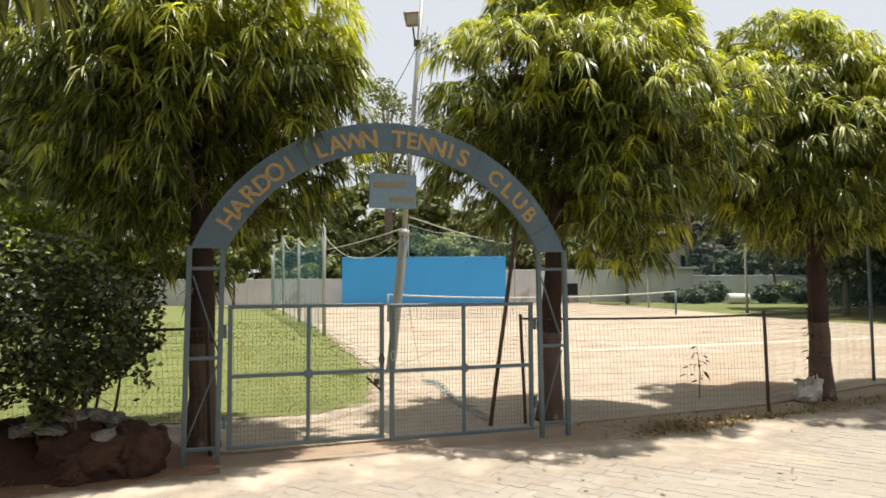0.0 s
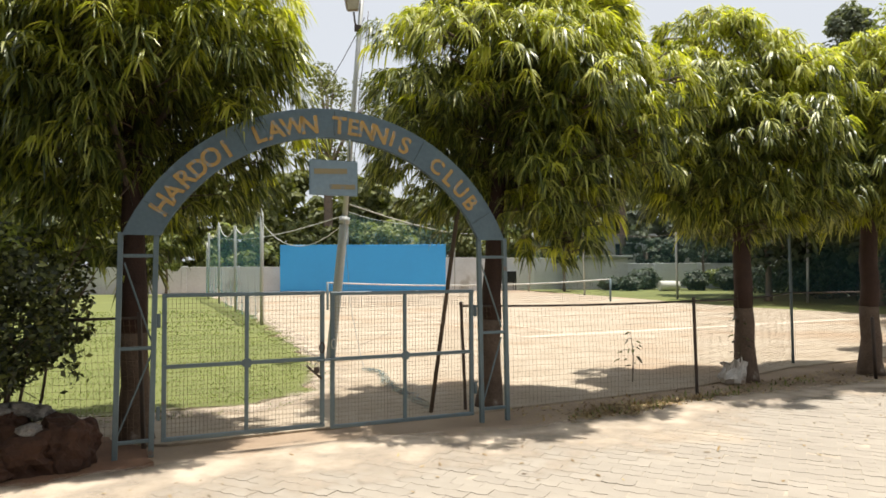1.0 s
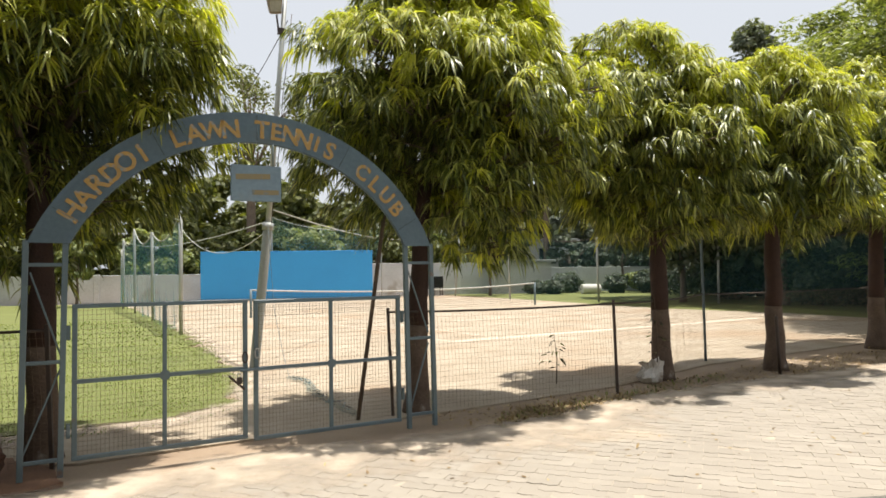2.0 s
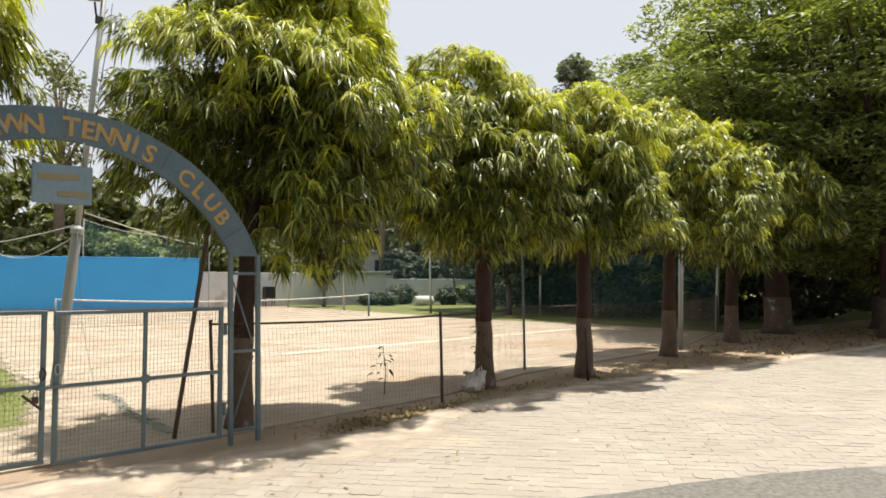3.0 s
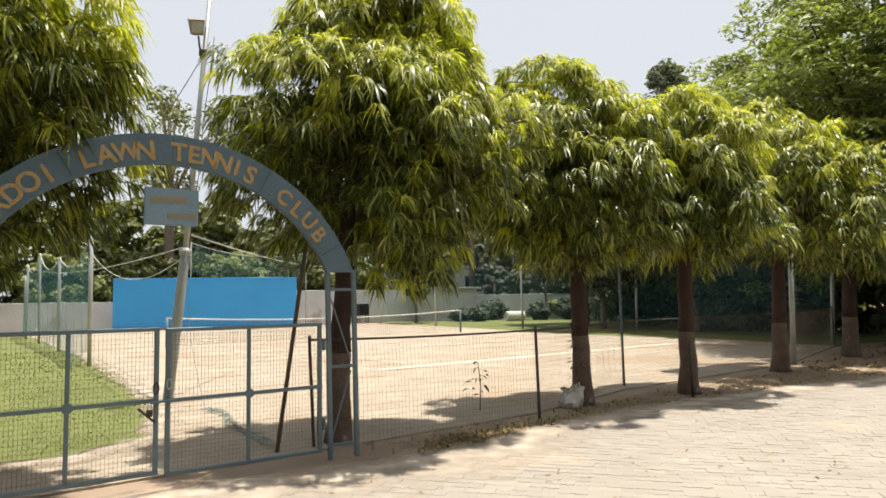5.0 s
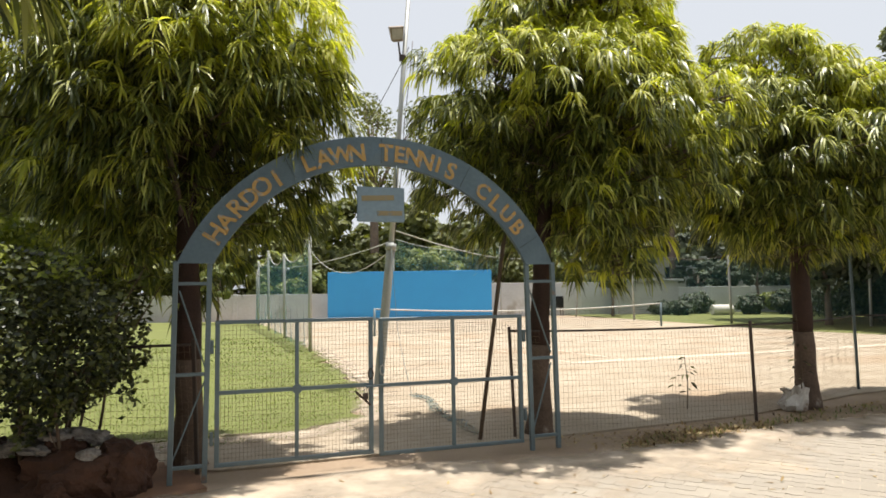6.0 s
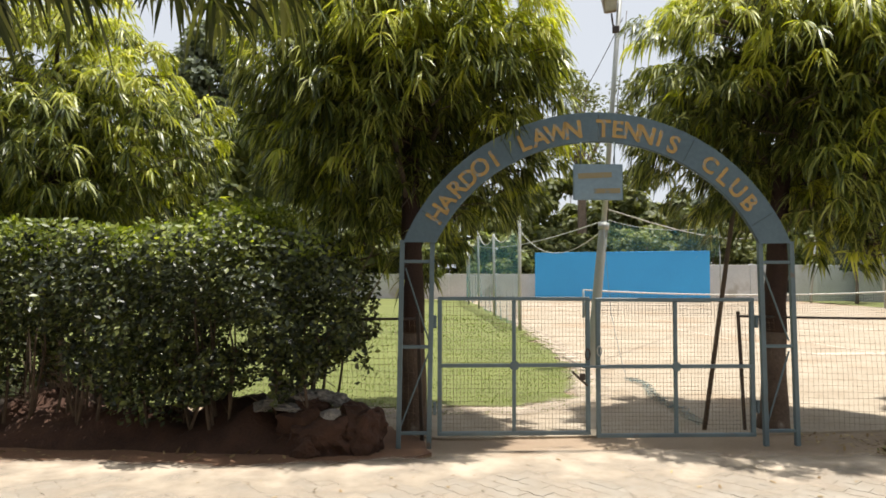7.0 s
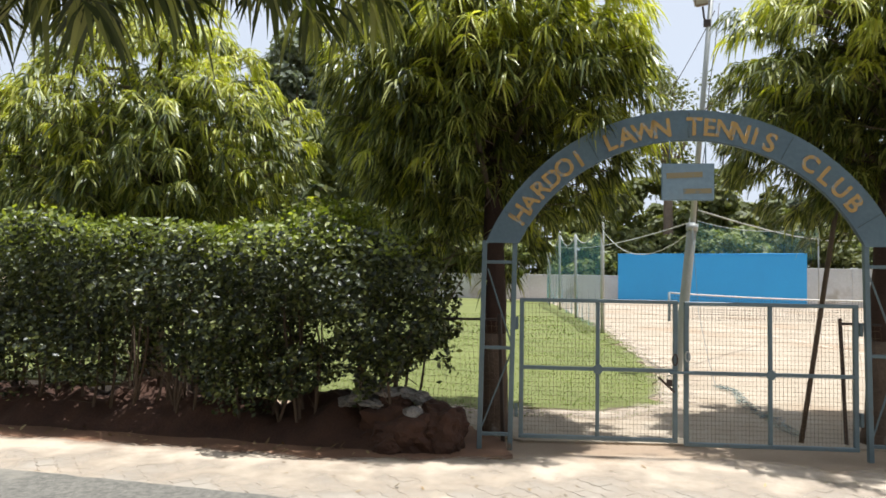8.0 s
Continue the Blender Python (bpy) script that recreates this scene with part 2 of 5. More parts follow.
def box(bm, x0, y0, z0, x1, y1, z1, m=None):
    r = bmesh.ops.create_cube(bm, size=1.0)
    t = Matrix.LocRotScale(((x0 + x1) / 2, (y0 + y1) / 2, (z0 + z1) / 2), None, (x1 - x0, y1 - y0, z1 - z0))
    bmesh.ops.transform(bm, matrix=(m @ t) if m else t, verts=r["verts"])
    return r["verts"]


def bev(bm, w=0.004, seg=1):
    bmesh.ops.bevel(bm, geom=list(bm.edges), offset=w, segments=seg, affect="EDGES", profile=0.5)
    return bm


def bar(a, b, wx, wy=None, bevel=0.004):
    """A bevelled bar from a to b."""
    a, b = Vector(a), Vector(b)
    wy = wy or wx
    bm = bmesh.new()
    d = b - a
    box(bm, -wx / 2, -wy / 2, 0, wx / 2, wy / 2, d.length)
    if bevel:
        bev(bm, min(bevel, wx * 0.2, wy * 0.2))
    bmesh.ops.transform(bm, matrix=Matrix.Translation(a) @ d.to_track_quat("Z", "Y").to_matrix().to_4x4(), verts=bm.verts)
    return bm


def tube_into(verts, faces, pts, radii, seg=8, cap=True):
    """Appends a tapering tube along points."""
    pts = [Vector(p) for p in pts]
    base = len(verts)
    n = len(pts)
    ref = Vector((0.31, 0.95, 0.05))
    for i, p in enumerate(pts):
        d = (pts[min(i + 1, n - 1)] - pts[max(i - 1, 0)]).normalized()
        s = d.cross(ref)
        if s.length < 0.1:
            s = d.cross(Vector((1, 0, 0)))
        s.normalize()
        t = d.cross(s)
        for k in range(seg):
            a = 2 * math.pi * k / seg
            verts.append(p + (s * math.cos(a) + t * math.sin(a)) * radii[i])
    for i in range(n - 1):
        for k in range(seg):
            k2 = (k + 1) % seg
            faces.append((base + i * seg + k, base + i * seg + k2, base + (i + 1) * seg + k2, base + (i + 1) * seg + k))
    if cap:
        faces.append(tuple(base + k for k in reversed(range(seg))))
        faces.append(tuple(base + (n - 1) * seg + k for k in range(seg)))


def tube(name, pts, radii, material, seg=8):
    v, f = [], []
    if not isinstance(radii, (list, tuple)):
        radii = [radii] * len(pts)
    tube_into(v, f, pts, radii, seg)
    me = mesh_of(name, v, f, material)
    for p in me.polygons:
        p.use_smooth = len(p.vertices) == 4
    return me


def strip_leaves(name, base, out, length, width, droop, material, seed=1):
    """Long leaves as bent blades: arrays of start points, start directions, lengths, widths and droop."""
    rng = np.random.default_rng(seed)
    n = len(base)
    out = out / np.linalg.norm(out, axis=1, keepdims=True)
    side = np.cross(out, rng.normal(size=(n, 3)) * 0.5 + np.array([0, 0, 1.0]))
    side /= np.linalg.norm(side, axis=1, keepdims=True) + 1e-9
    down = np.array([0, 0, -1.0])
    fr = [0.0, 0.35, 0.72, 1.0]
    ctr = [base + out * (length * f)[:, None] + down * (droop * length * f * f)[:, None] for f in fr]
    w = width[:, None] * side * 0.5
    v = np.stack([ctr[0], ctr[1] - w, ctr[1] + w, ctr[2] - w * 0.8, ctr[2] + w * 0.8, ctr[3]], axis=1).reshape(-1, 3)
    me = bpy.data.meshes.new(name)
    me.vertices.add(6 * n)
    me.vertices.foreach_set("co", v.astype(np.float32).ravel())
    i = np.arange(n) * 6
    loops = np.stack([i, i + 1, i + 2, i + 1, i + 3, i + 4, i + 2, i + 3, i + 5, i + 4], axis=1).ravel()
    start = (np.arange(n)[:, None] * 10 + np.array([0, 3, 7])).ravel()
    total = np.tile([3, 4, 3], n)
    me.loops.add(10 * n)
    me.loops.foreach_set("vertex_index", loops.astype(np.int32))
    me.polygons.add(3 * n)
    me.polygons.foreach_set("loop_start", start.astype(np.int32))
    me.polygons.foreach_set("loop_total", total.astype(np.int32))
    me.update()
    me.validate()
    me.materials.append(material)
    return me


def quad_leaves(name, centre, normal, size, material, seed=1, aspect=0.55):
    """Small leaves as folded diamonds."""
    rng = np.random.default_rng(seed)
    n = len(centre)
    normal = normal / (np.linalg.norm(normal, axis=1, keepdims=True) + 1e-9)
    a = np.cross(normal, rng.normal(size=(n, 3)))
    a /= np.linalg.norm(a, axis=1, keepdims=True) + 1e-9
    b = np.cross(normal, a)
    s = size[:, None]
    v = np.stack([centre - a * s, centre - b * s * aspect + normal * s * 0.15, centre + a * s, centre + b * s * aspect + normal * s * 0.15], axis=1).reshape(-1, 3)
    me = bpy.data.meshes.new(name)
    me.vertices.add(4 * n)
    me.vertices.foreach_set("co", v.astype(np.float32).ravel())
    i = np.arange(n) * 4
    loops = np.stack([i, i + 1, i + 2, i, i + 2, i + 3], axis=1).ravel()
    me.loops.add(6 * n)
    me.loops.foreach_set("vertex_index", loops.astype(np.int32))
    me.polygons.add(2 * n)
    me.polygons.foreach_set("loop_start", (np.arange(2 * n) * 3).astype(np.int32))
    me.polygons.foreach_set("loop_total", np.full(2 * n, 3, np.int32))
    me.update()
    me.validate()
    me.materials.append(material)
    return me


def sheet(name, pts, z, material, label, kind="structure", thick=0.0, grid=0):
    """A flat piece of ground from its outline."""
    bm = bmesh.new()
    vs = [bm.verts.new((x, y, z)) for x, y in pts]
    f = bm.faces.new(vs)
    if f.normal.z < 0:
        f.normal_flip()
    bm.normal_update()
    if f.normal.z < 0:
        bmesh.ops.reverse_faces(bm, faces=[f])
    if thick:
        r = bmesh.ops.extrude_face_region(bm, geom=[f])
        bmesh.ops.translate(bm, verts=[g for g in r["geom"] if isinstance(g, bmesh.types.BMVert)], vec=(0, 0, -thick))
        bmesh.ops.recalc_face_normals(bm, faces=bm.faces)
    return lone(name, bm, material, label, kind=kind)


def inside(x, y, poly):
    c = False
    j = len(poly) - 1
    for i in range(len(poly)):
        if (poly[i][1] > y) != (poly[j][1] > y) and x < (poly[j][0] - poly[i][0]) * (y - poly[i][1]) / (poly[j][1] - poly[i][1]) + poly[i][0]:
            c = not c
        j = i
    return c


# ---- ground ----
def ground():
    n = 60
    xs = np.sign(np.linspace(-1, 1, n)) * np.abs(np.linspace(-1, 1, n)) ** 2.2 * 600
    v = [(x, y + 15, -0.035) for y in xs for x in xs]
    f = [(j * n + i, j * n + i + 1, (j + 1) * n + i + 1, (j + 1) * n + i) for j in range(n - 1) for i in range(n - 1)]
    lone("ground", mesh_of("ground", v, f, M_DIRT), None, "dry brown earth with sparse litter", kind="structure")


ground()
ROAD_EDGE = [(-40, 1.2), (-14, 2.6), (-8, 3.3), (-5.4, 3.66), (-3.2, 4.02), (0, 4.2), (3.2, 4.15), (5.0, 4.0), (6.8, 3.55), (12, 2.2), (24, -1.5), (44, -8)]
PAVE_EDGE = [(44, 12.0), (30, 12.6), (20, 11.6), (12.5, 9.9), (9.1, 9.35), (5.9, 8.45), (4.1, 7.85), (2.6, 7.0), (1.3, 6.5), (-0.6, 6.15), (-2.2, 5.45), (-3.2, 4.95), (-5.0, 4.6), (-7.5, 4.0), (-14, 3.2), (-40, 1.9)]
ROAD_LINE = []
for (xa, ya), (xb, yb) in zip(ROAD_EDGE, ROAD_EDGE[1:]):
    for k in range(24):
        x, y = xa + (xb - xa) * k / 24, ya + (yb - ya) * k / 24
        ROAD_LINE.append((x, y + 0.05 * noise.noise(Vector((x * 1.3, 0, 0))) + 0.03 * noise.noise(Vector((x * 5.0, 3, 0)))))
sheet("road", ROAD_LINE + [(44, -8), (44, -30), (-40, -30)], 0.009, M_ASPHALT, "worn grey asphalt road beside the paving", thick=0.1)
sheet("pavement", [(x, y - 0.02) for x, y in PAVE_EDGE] + ROAD_EDGE, -0.0035, M_JOINT, "sandy bed of the block paving", thick=0.1)
def wavy(poly, step, amp, seed):
    out = []
    for (xa, ya), (xb, yb) in zip(poly, poly[1:] + poly[:1]):
        n = max(1, min(60, int(math.hypot(xb - xa, yb - ya) / step)))
        for k in range(n):
            x, y = xa + (xb - xa) * k / n, ya + (yb - ya) * k / n
            out.append((x + amp * noise.noise(Vector((x * 1.7, y * 1.7, seed))), y + amp * noise.noise(Vector((x * 1.7, y * 1.7, seed + 5)))))
    return out


RED = [(-40, 1.9), (-14, 3.2), (-7.5, 4.0), (-5.0, 4.6), (-3.2, 4.95), (-2.2, 5.45), (-1.9, 5.95), (-2.6, 6.9), (-8, 6.6), (-40, 5)]
sheet("ground", wavy([(x, y - 0.06) for x, y in RED], 0.12, 0.16, 7), 0.0045, M_REDDIRT, "bare red earth strip under the hedge", thick=0.1)
LAWN = [(-1.1, 10.4), (-1.25, 12.0), (-4.4, 23.7), (-9.6, 39.5), (-12, 45.5), (-60, 50), (-60, 8.0), (-12, 6.6), (-5, 7.3), (-2.6, 7.95), (-1.5, 8.3), (-0.9, 9.2)]
COURT = [(-0.9, 9.2), (-1.5, 8.3), (-2.6, 7.95), (-5, 7.3), (-4.6, 6.8), (-2.0, 6.5), (1.0, 7.6), (4.2, 8.9), (6.6, 10.5), (12.6, 12.9), (18.0, 16.6), (17.1, 21.8), (14.8, 26.3), (13.6, 33.0), (12.4, 40), (11.6, 43.9), (6, 45.6), (-12, 45.8), (-9.6, 39.5), (-4.4, 23.7), (-1.25, 12.0), (-1.1, 10.4)]
sheet("court", COURT, -0.012, M_CLAY, "sandy clay tennis court, dry and scuffed", thick=0.1)
sheet("lawn", wavy(LAWN, 0.10, 0.34, 1), -0.004, M_SOIL_G, "short green lawn beside the court", thick=0.1)
sheet("lawn", [(12.4, 40), (13.6, 33.0), (14.8, 26.3), (17.1, 21.8), (18.0, 16.6), (19.5, 17.2), (24, 18), (70, 30), (70, 62), (8, 62), (11.6, 43.9)], -0.008, M_SOIL_G, "shaded grass strip behind the court", thick=0.1)


COURT_AT = pose(4.4, 29.65, 0, 0, 0, 20.4)


def court_lines():
    t = thing("court_marking", COURT_AT, "dusty white lime lines on the clay court", "court marking", kind="structure")
    def line(a, b, w):
        a, b = Vector((*a, 0)), Vector((*b, 0))
        d = (b - a).normalized()
        s = Vector((-d.y, d.x, 0)) * w / 2
        n = max(2, int((b - a).length / 0.25))
        v = []
        for i in range(n + 1):
            p = a.lerp(b, i / n)
            k = 1 + 0.45 * noise.noise(p * 1.7) + 0.25 * noise.noise(p * 6.0)
            v += [p + s * k + Vector((0, 0, -0.006)), p - s * k + Vector((0, 0, -0.006))]
        part("court_line", mesh_of("court_line", v, [(2 * i, 2 * i + 1, 2 * i + 3, 2 * i + 2) for i in range(n)], M_LIME), None, t)
    W, S, H, V = 5.87, 4.40, 12.7, 6.85
    for y in (-H, H):
        line((-W, y), (W, y), 0.40)
    for y in (-V, V):
        line((-S, y), (S, y), 0.16)
    for x in (-W, -S, S, W):
        line((x, -H), (x, H), 0.09)
    line((0, -V), (0, V), 0.09)


court_lines()


# ---- unseen closing wall across the road, behind the viewer, added to cut sky light ----
bm = bmesh.new()
box(bm, -45, -6.3, -0.05, 45, -6.0, 7.5)
lone("sky_block_wall", bm, M_CONC, "unseen tall plain grey wall across the road, added to block sky light", kind="structure")
for sx in (-45.3, 45.0):
    bm = bmesh.new()
    box(bm, sx, -6.0, -0.05, sx + 0.3, 2.0, 7.5)
    lone("sky_block_end_wall", bm, M_CONC, "unseen plain grey end wall across the road, added to block sky light", kind="structure")


# ---- gateway ----
GATE = pose(-2.25, 5.95, 0, 0, 0, math.degrees(math.atan2(0.310, 0.951)))


def gateway():
    g = thing("arched_gateway", GATE, "blue-grey painted steel gateway with lettered arch over two mesh gates", "gateway")
    CS, CZ, RO, RI = 1.86, 1.154, 1.976, 1.70
    # ladder frames of angle iron on both sides
    for s0, s1, y in ((0.02, 0.30, 0.0), (3.40, 3.70, 0.0)):
        lean = -0.03 if s0 < 1 else 0.03
        for s in (s0, s1):
            part("upright", bar((s + lean, y, 0), (s, y, 1.92), 0.045, 0.045), M_STEEL, g)
        for z in (0.14, 0.93, 1.72):
            part("rung", bar((s0 + 0.02 + lean * (1 - z / 1.92), y, z), (s1 - 0.02 + lean * (1 - z / 1.92), y, z), 0.035, 0.03), M_STEEL, g)
        part("brace", bar((s0 + 0.03, y + 0.012, 1.66), (s1 - 0.03, y + 0.012, 0.98), 0.014, 0.014), M_STEEL, g)
        part("brace", bar((s0 + 0.02 + lean, y + 0.012, 0.2), (s1 - 0.03, y + 0.012, 0.88), 0.014, 0.014), M_STEEL, g)
    # arch sheet
    bm = bmesh.new()
    n = 44
    a0o, a0i = math.acos((CS - 0.0) / RO * 0 + 1.83 / RO), math.acos(1.53 / RI)
    rows = []
    for i in range(n + 1):
        k = i / n
        ao = math.pi - a0o - k * (math.pi - 2 * a0o)
        ai = math.pi - a0i - k * (math.pi - 2 * a0i)
        rows.append((bm.verts.new((CS + RO * math.cos(ao), -0.03, CZ + RO * math.sin(ao))), bm.verts.new((CS + RI * math.cos(ai), -0.03, CZ + RI * math.sin(ai)))))
    for i in range(n):
        bm.faces.new((rows[i][0], rows[i][1], rows[i + 1][1], rows[i + 1][0]))
    bmesh.ops.solidify(bm, geom=list(bm.faces), thickness=0.03)
    bmesh.ops.recalc_face_normals(bm, faces=bm.faces)
    part("arch_panel", bm, M_ARCH, g, "weathered blue-grey sheet arch")
    for R in (RO - 0.008, RI + 0.008):
        a0 = a0o if R > 1.9 else a0i
        pts = [(CS + R * math.cos(math.pi - a0 - k / 40 * (math.pi - 2 * a0)), 0.006, CZ + R * math.sin(math.pi - a0 - k / 40 * (math.pi - 2 * a0))) for k in range(41)]
        part("arch_rim", tube("arch_rim", pts, 0.014, M_STEEL, 6), None, g)
    # joints between the sheets of the arch
    for a in (148, 118, 90, 62, 32):
        r = radians(a)
        part("seam", bar((CS + 1.72 * math.cos(r), -0.033, CZ + 1.72 * math.sin(r)), (CS + 1.955 * math.cos(r), -0.033, CZ + 1.955 * math.sin(r)), 0.012, 0.006, 0), M_STEEL, g)
    # letters
    def glyph(ch, height, ang, r):
        cu = bpy.data.curves.new("letter", "FONT")
        cu.body, cu.size, cu.align_x, cu.extrude = ch, height / 0.70, "CENTER", 0.002
        cu.offset = 0.006
        tmp = bpy.data.objects.new("tmp", cu)
        scene.collection.objects.link(tmp)
        me = bpy.data.meshes.new_from_object(tmp.evaluated_get(bpy.context.evaluated_depsgraph_get()))
        bpy.data.objects.remove(tmp)
        me.materials.clear()
        me.materials.append(M_LETTER)
        me.name = "letter"
        ob = part("letter", me, None, g, "painted ochre letter " + ch)
        c, z = CS + r * math.cos(radians(ang)), CZ + r * math.sin(radians(ang))
        ob.matrix_local = Matrix.Translation((c, -0.036, z)) @ pose(0, 0, 0, 0, -(ang - 90), 0) @ pose(0, 0, -height / 2, 90, 0, 0)
    for word, a0, a1 in (("HARDOI", 146.5, 123.0), ("LAWN", 112.8, 97.6), ("TENNIS", 88.6, 67.0), ("CLUB", 54.5, 38.2)):
        for i, ch in enumerate(word):
            glyph(ch, 0.155 + 0.008 * math.sin(i * 2.7 + a0), a0 + (a1 - a0) * i / (len(word) - 1) + 0.1 * math.sin(i * 4.1 + a1), 1.825 + 0.006 * math.sin(i * 3.3))
    # leaves of the gate
    def leaf(s0, s1, zb, zt, zm, y):
        lf = part("gate_leaf", bmesh.new(), M_STEEL, g)
        w = 0.04
        part("stile", bar((s0 + w / 2, y, zb), (s0 + w / 2, y, zt), w, 0.035), M_STEEL, lf)
        part("stile", bar((s1 - w / 2, y, zb), (s1 - w / 2, y, zt), w, 0.035), M_STEEL, lf)
        sm = (s0 + s1) / 2
        part("stile", bar((sm, y, zb), (sm, y, zt), 0.035, 0.03), M_STEEL, lf)
        for z, h in ((zb, 0.04), (zm, 0.035), (zt, 0.042)):
            part("rail", bar((s0, y - 0.004, z), (s1, y - 0.004, z), h, 0.034), M_STEEL, lf)
        bm = bmesh.new()
        r = bmesh.ops.create_cone(bm, cap_ends=True, segments=14, radius1=0.045, radius2=0.045, depth=0.012)
        bmesh.ops.transform(bm, matrix=pose(sm, y - 0.026, zm, 90, 0, 0), verts=bm.verts)
        part("rosette", bm, M_STEEL, lf, "round plate at the crossing bars")
        # welded wire mesh
        v, f = [], []
        k = 0
        s = s0 + 0.05
        while s < s1 - 0.04:
            tube_into(v, f, [(s, y + 0.01, zb), (s + 0.003 * math.sin(k), y + 0.012, (zb + zt) / 2), (s, y + 0.01, zt)], [0.0015] * 3, 3, False)
            s += 0.033
            k += 1
        z = zb + 0.05
        while z < zt - 0.02:
            tube_into(v, f, [(s0 + 0.02, y + 0.014, z), ((s0 + s1) / 2, y + 0.014, z + 0.003 * math.sin(k)), (s1 - 0.02, y + 0.014, z)], [0.0015] * 3, 3, False)
            z += 0.04
            k += 1
        part("wire_mesh", mesh_of("wire_mesh", v, f, M_WIRE), None, lf, "rusty welded square wire mesh")
        return lf
    l1 = leaf(0.35, 1.775, 0.13, 1.375, 0.755, 0.02)
    l2 = leaf(1.835, 3.345, 0.10, 1.365, 0.74, 0.03)
    part("hinge", bar((0.325, 0.02, 0.3), (0.325, 0.02, 0.42), 0.03), M_STEEL, l1)
    part("hinge", bar((0.325, 0.02, 1.1), (0.325, 0.02, 1.22), 0.03), M_STEEL, l1)
    part("hinge", bar((3.372, 0.03, 0.3), (3.372, 0.03, 0.42), 0.03), M_STEEL, l2)
    part("hinge", bar((3.372, 0.03, 1.1), (3.372, 0.03, 1.22), 0.03), M_STEEL, l2)
    # latch plate, stay and pull rings
    part("latch", bar((1.70, -0.01, 0.74), (1.92, -0.01, 0.745), 0.04, 0.02), M_STEEL, l1)
    part("stay", bar((1.60, -0.02, 0.70), (1.74, -0.02, 0.57), 0.04, 0.02), M_BLACK, l1, "short slanting stay under the latch")
    part("pull_ring", tube("pull_ring", [(1.745 + 0.022 * math.cos(a * 0.524), -0.02, 0.86 + 0.05 * math.sin(a * 0.524)) for a in range(13)], 0.007, M_BLACK, 6), None, l1)
    part("pull_ring", tube("pull_ring", [(1.855 + 0.02 * math.cos(a * 0.524), -0.02, 0.89 + 0.045 * math.sin(a * 0.524)) for a in range(13)], 0.007, M_GALV, 6), None, l2)
    lk = lone("padlock", bev((lambda b: (box(b, -0.025, -0.012, -0.03, 0.025, 0.012, 0.03), b)[1])(bmesh.new()), 0.006, 2), M_BLACK, "small dark iron padlock hanging on the gate latch", "padlock", m=GATE @ pose(1.69, -0.04, 0.655))
    part("shackle", tube("shackle", [(-0.015, 0, 0.03), (-0.015, 0, 0.055), (-0.008, 0, 0.068), (0.008, 0, 0.068), (0.015, 0, 0.055), (0.015, 0, 0.03)], 0.004, M_GALV, 6), None, lk)
    # hanging board
    b = thing("hanging_sign", GATE @ pose(1.855, -0.01, 2.47), "small blue-grey board with faded ochre writing hung under the arch", "sign")
    bm = bmesh.new()
    box(bm, -0.235, -0.012, -0.17, 0.235, 0.0, 0.17)
    part("board", bev(bm, 0.012, 2), M_ARCH, b)
    part("writing_bar", bar((-0.19, -0.0145, 0.055), (0.13, -0.0145, 0.07), 0.005, 0.05, 0), M_FADED, b, "faded ochre line of writing").matrix_local = pose(0, 0, 0)
    part("writing_bar", bar((-0.04, -0.0145, -0.085), (0.21, -0.0145, -0.08), 0.005, 0.045, 0), M_FADED, b, "faded ochre line of writing")
    for s in (-0.16, 0.16):
        part("hanger", tube("hanger", [(s, -0.004, 0.16), (s, 0.0, 0.39)], 0.006, M_STEEL, 6), None, b)


gateway()


# ---- trees ----
def lumpy(d, seed, amp=0.22):
    return 1 + amp * noise.noise(Vector(d) * 1.6 + Vector((seed * 7.3, seed * 3.1, seed))) + amp * 0.6 * noise.noise(Vector(d) * 3.7 + Vector((seed, 9.1, seed * 2)))


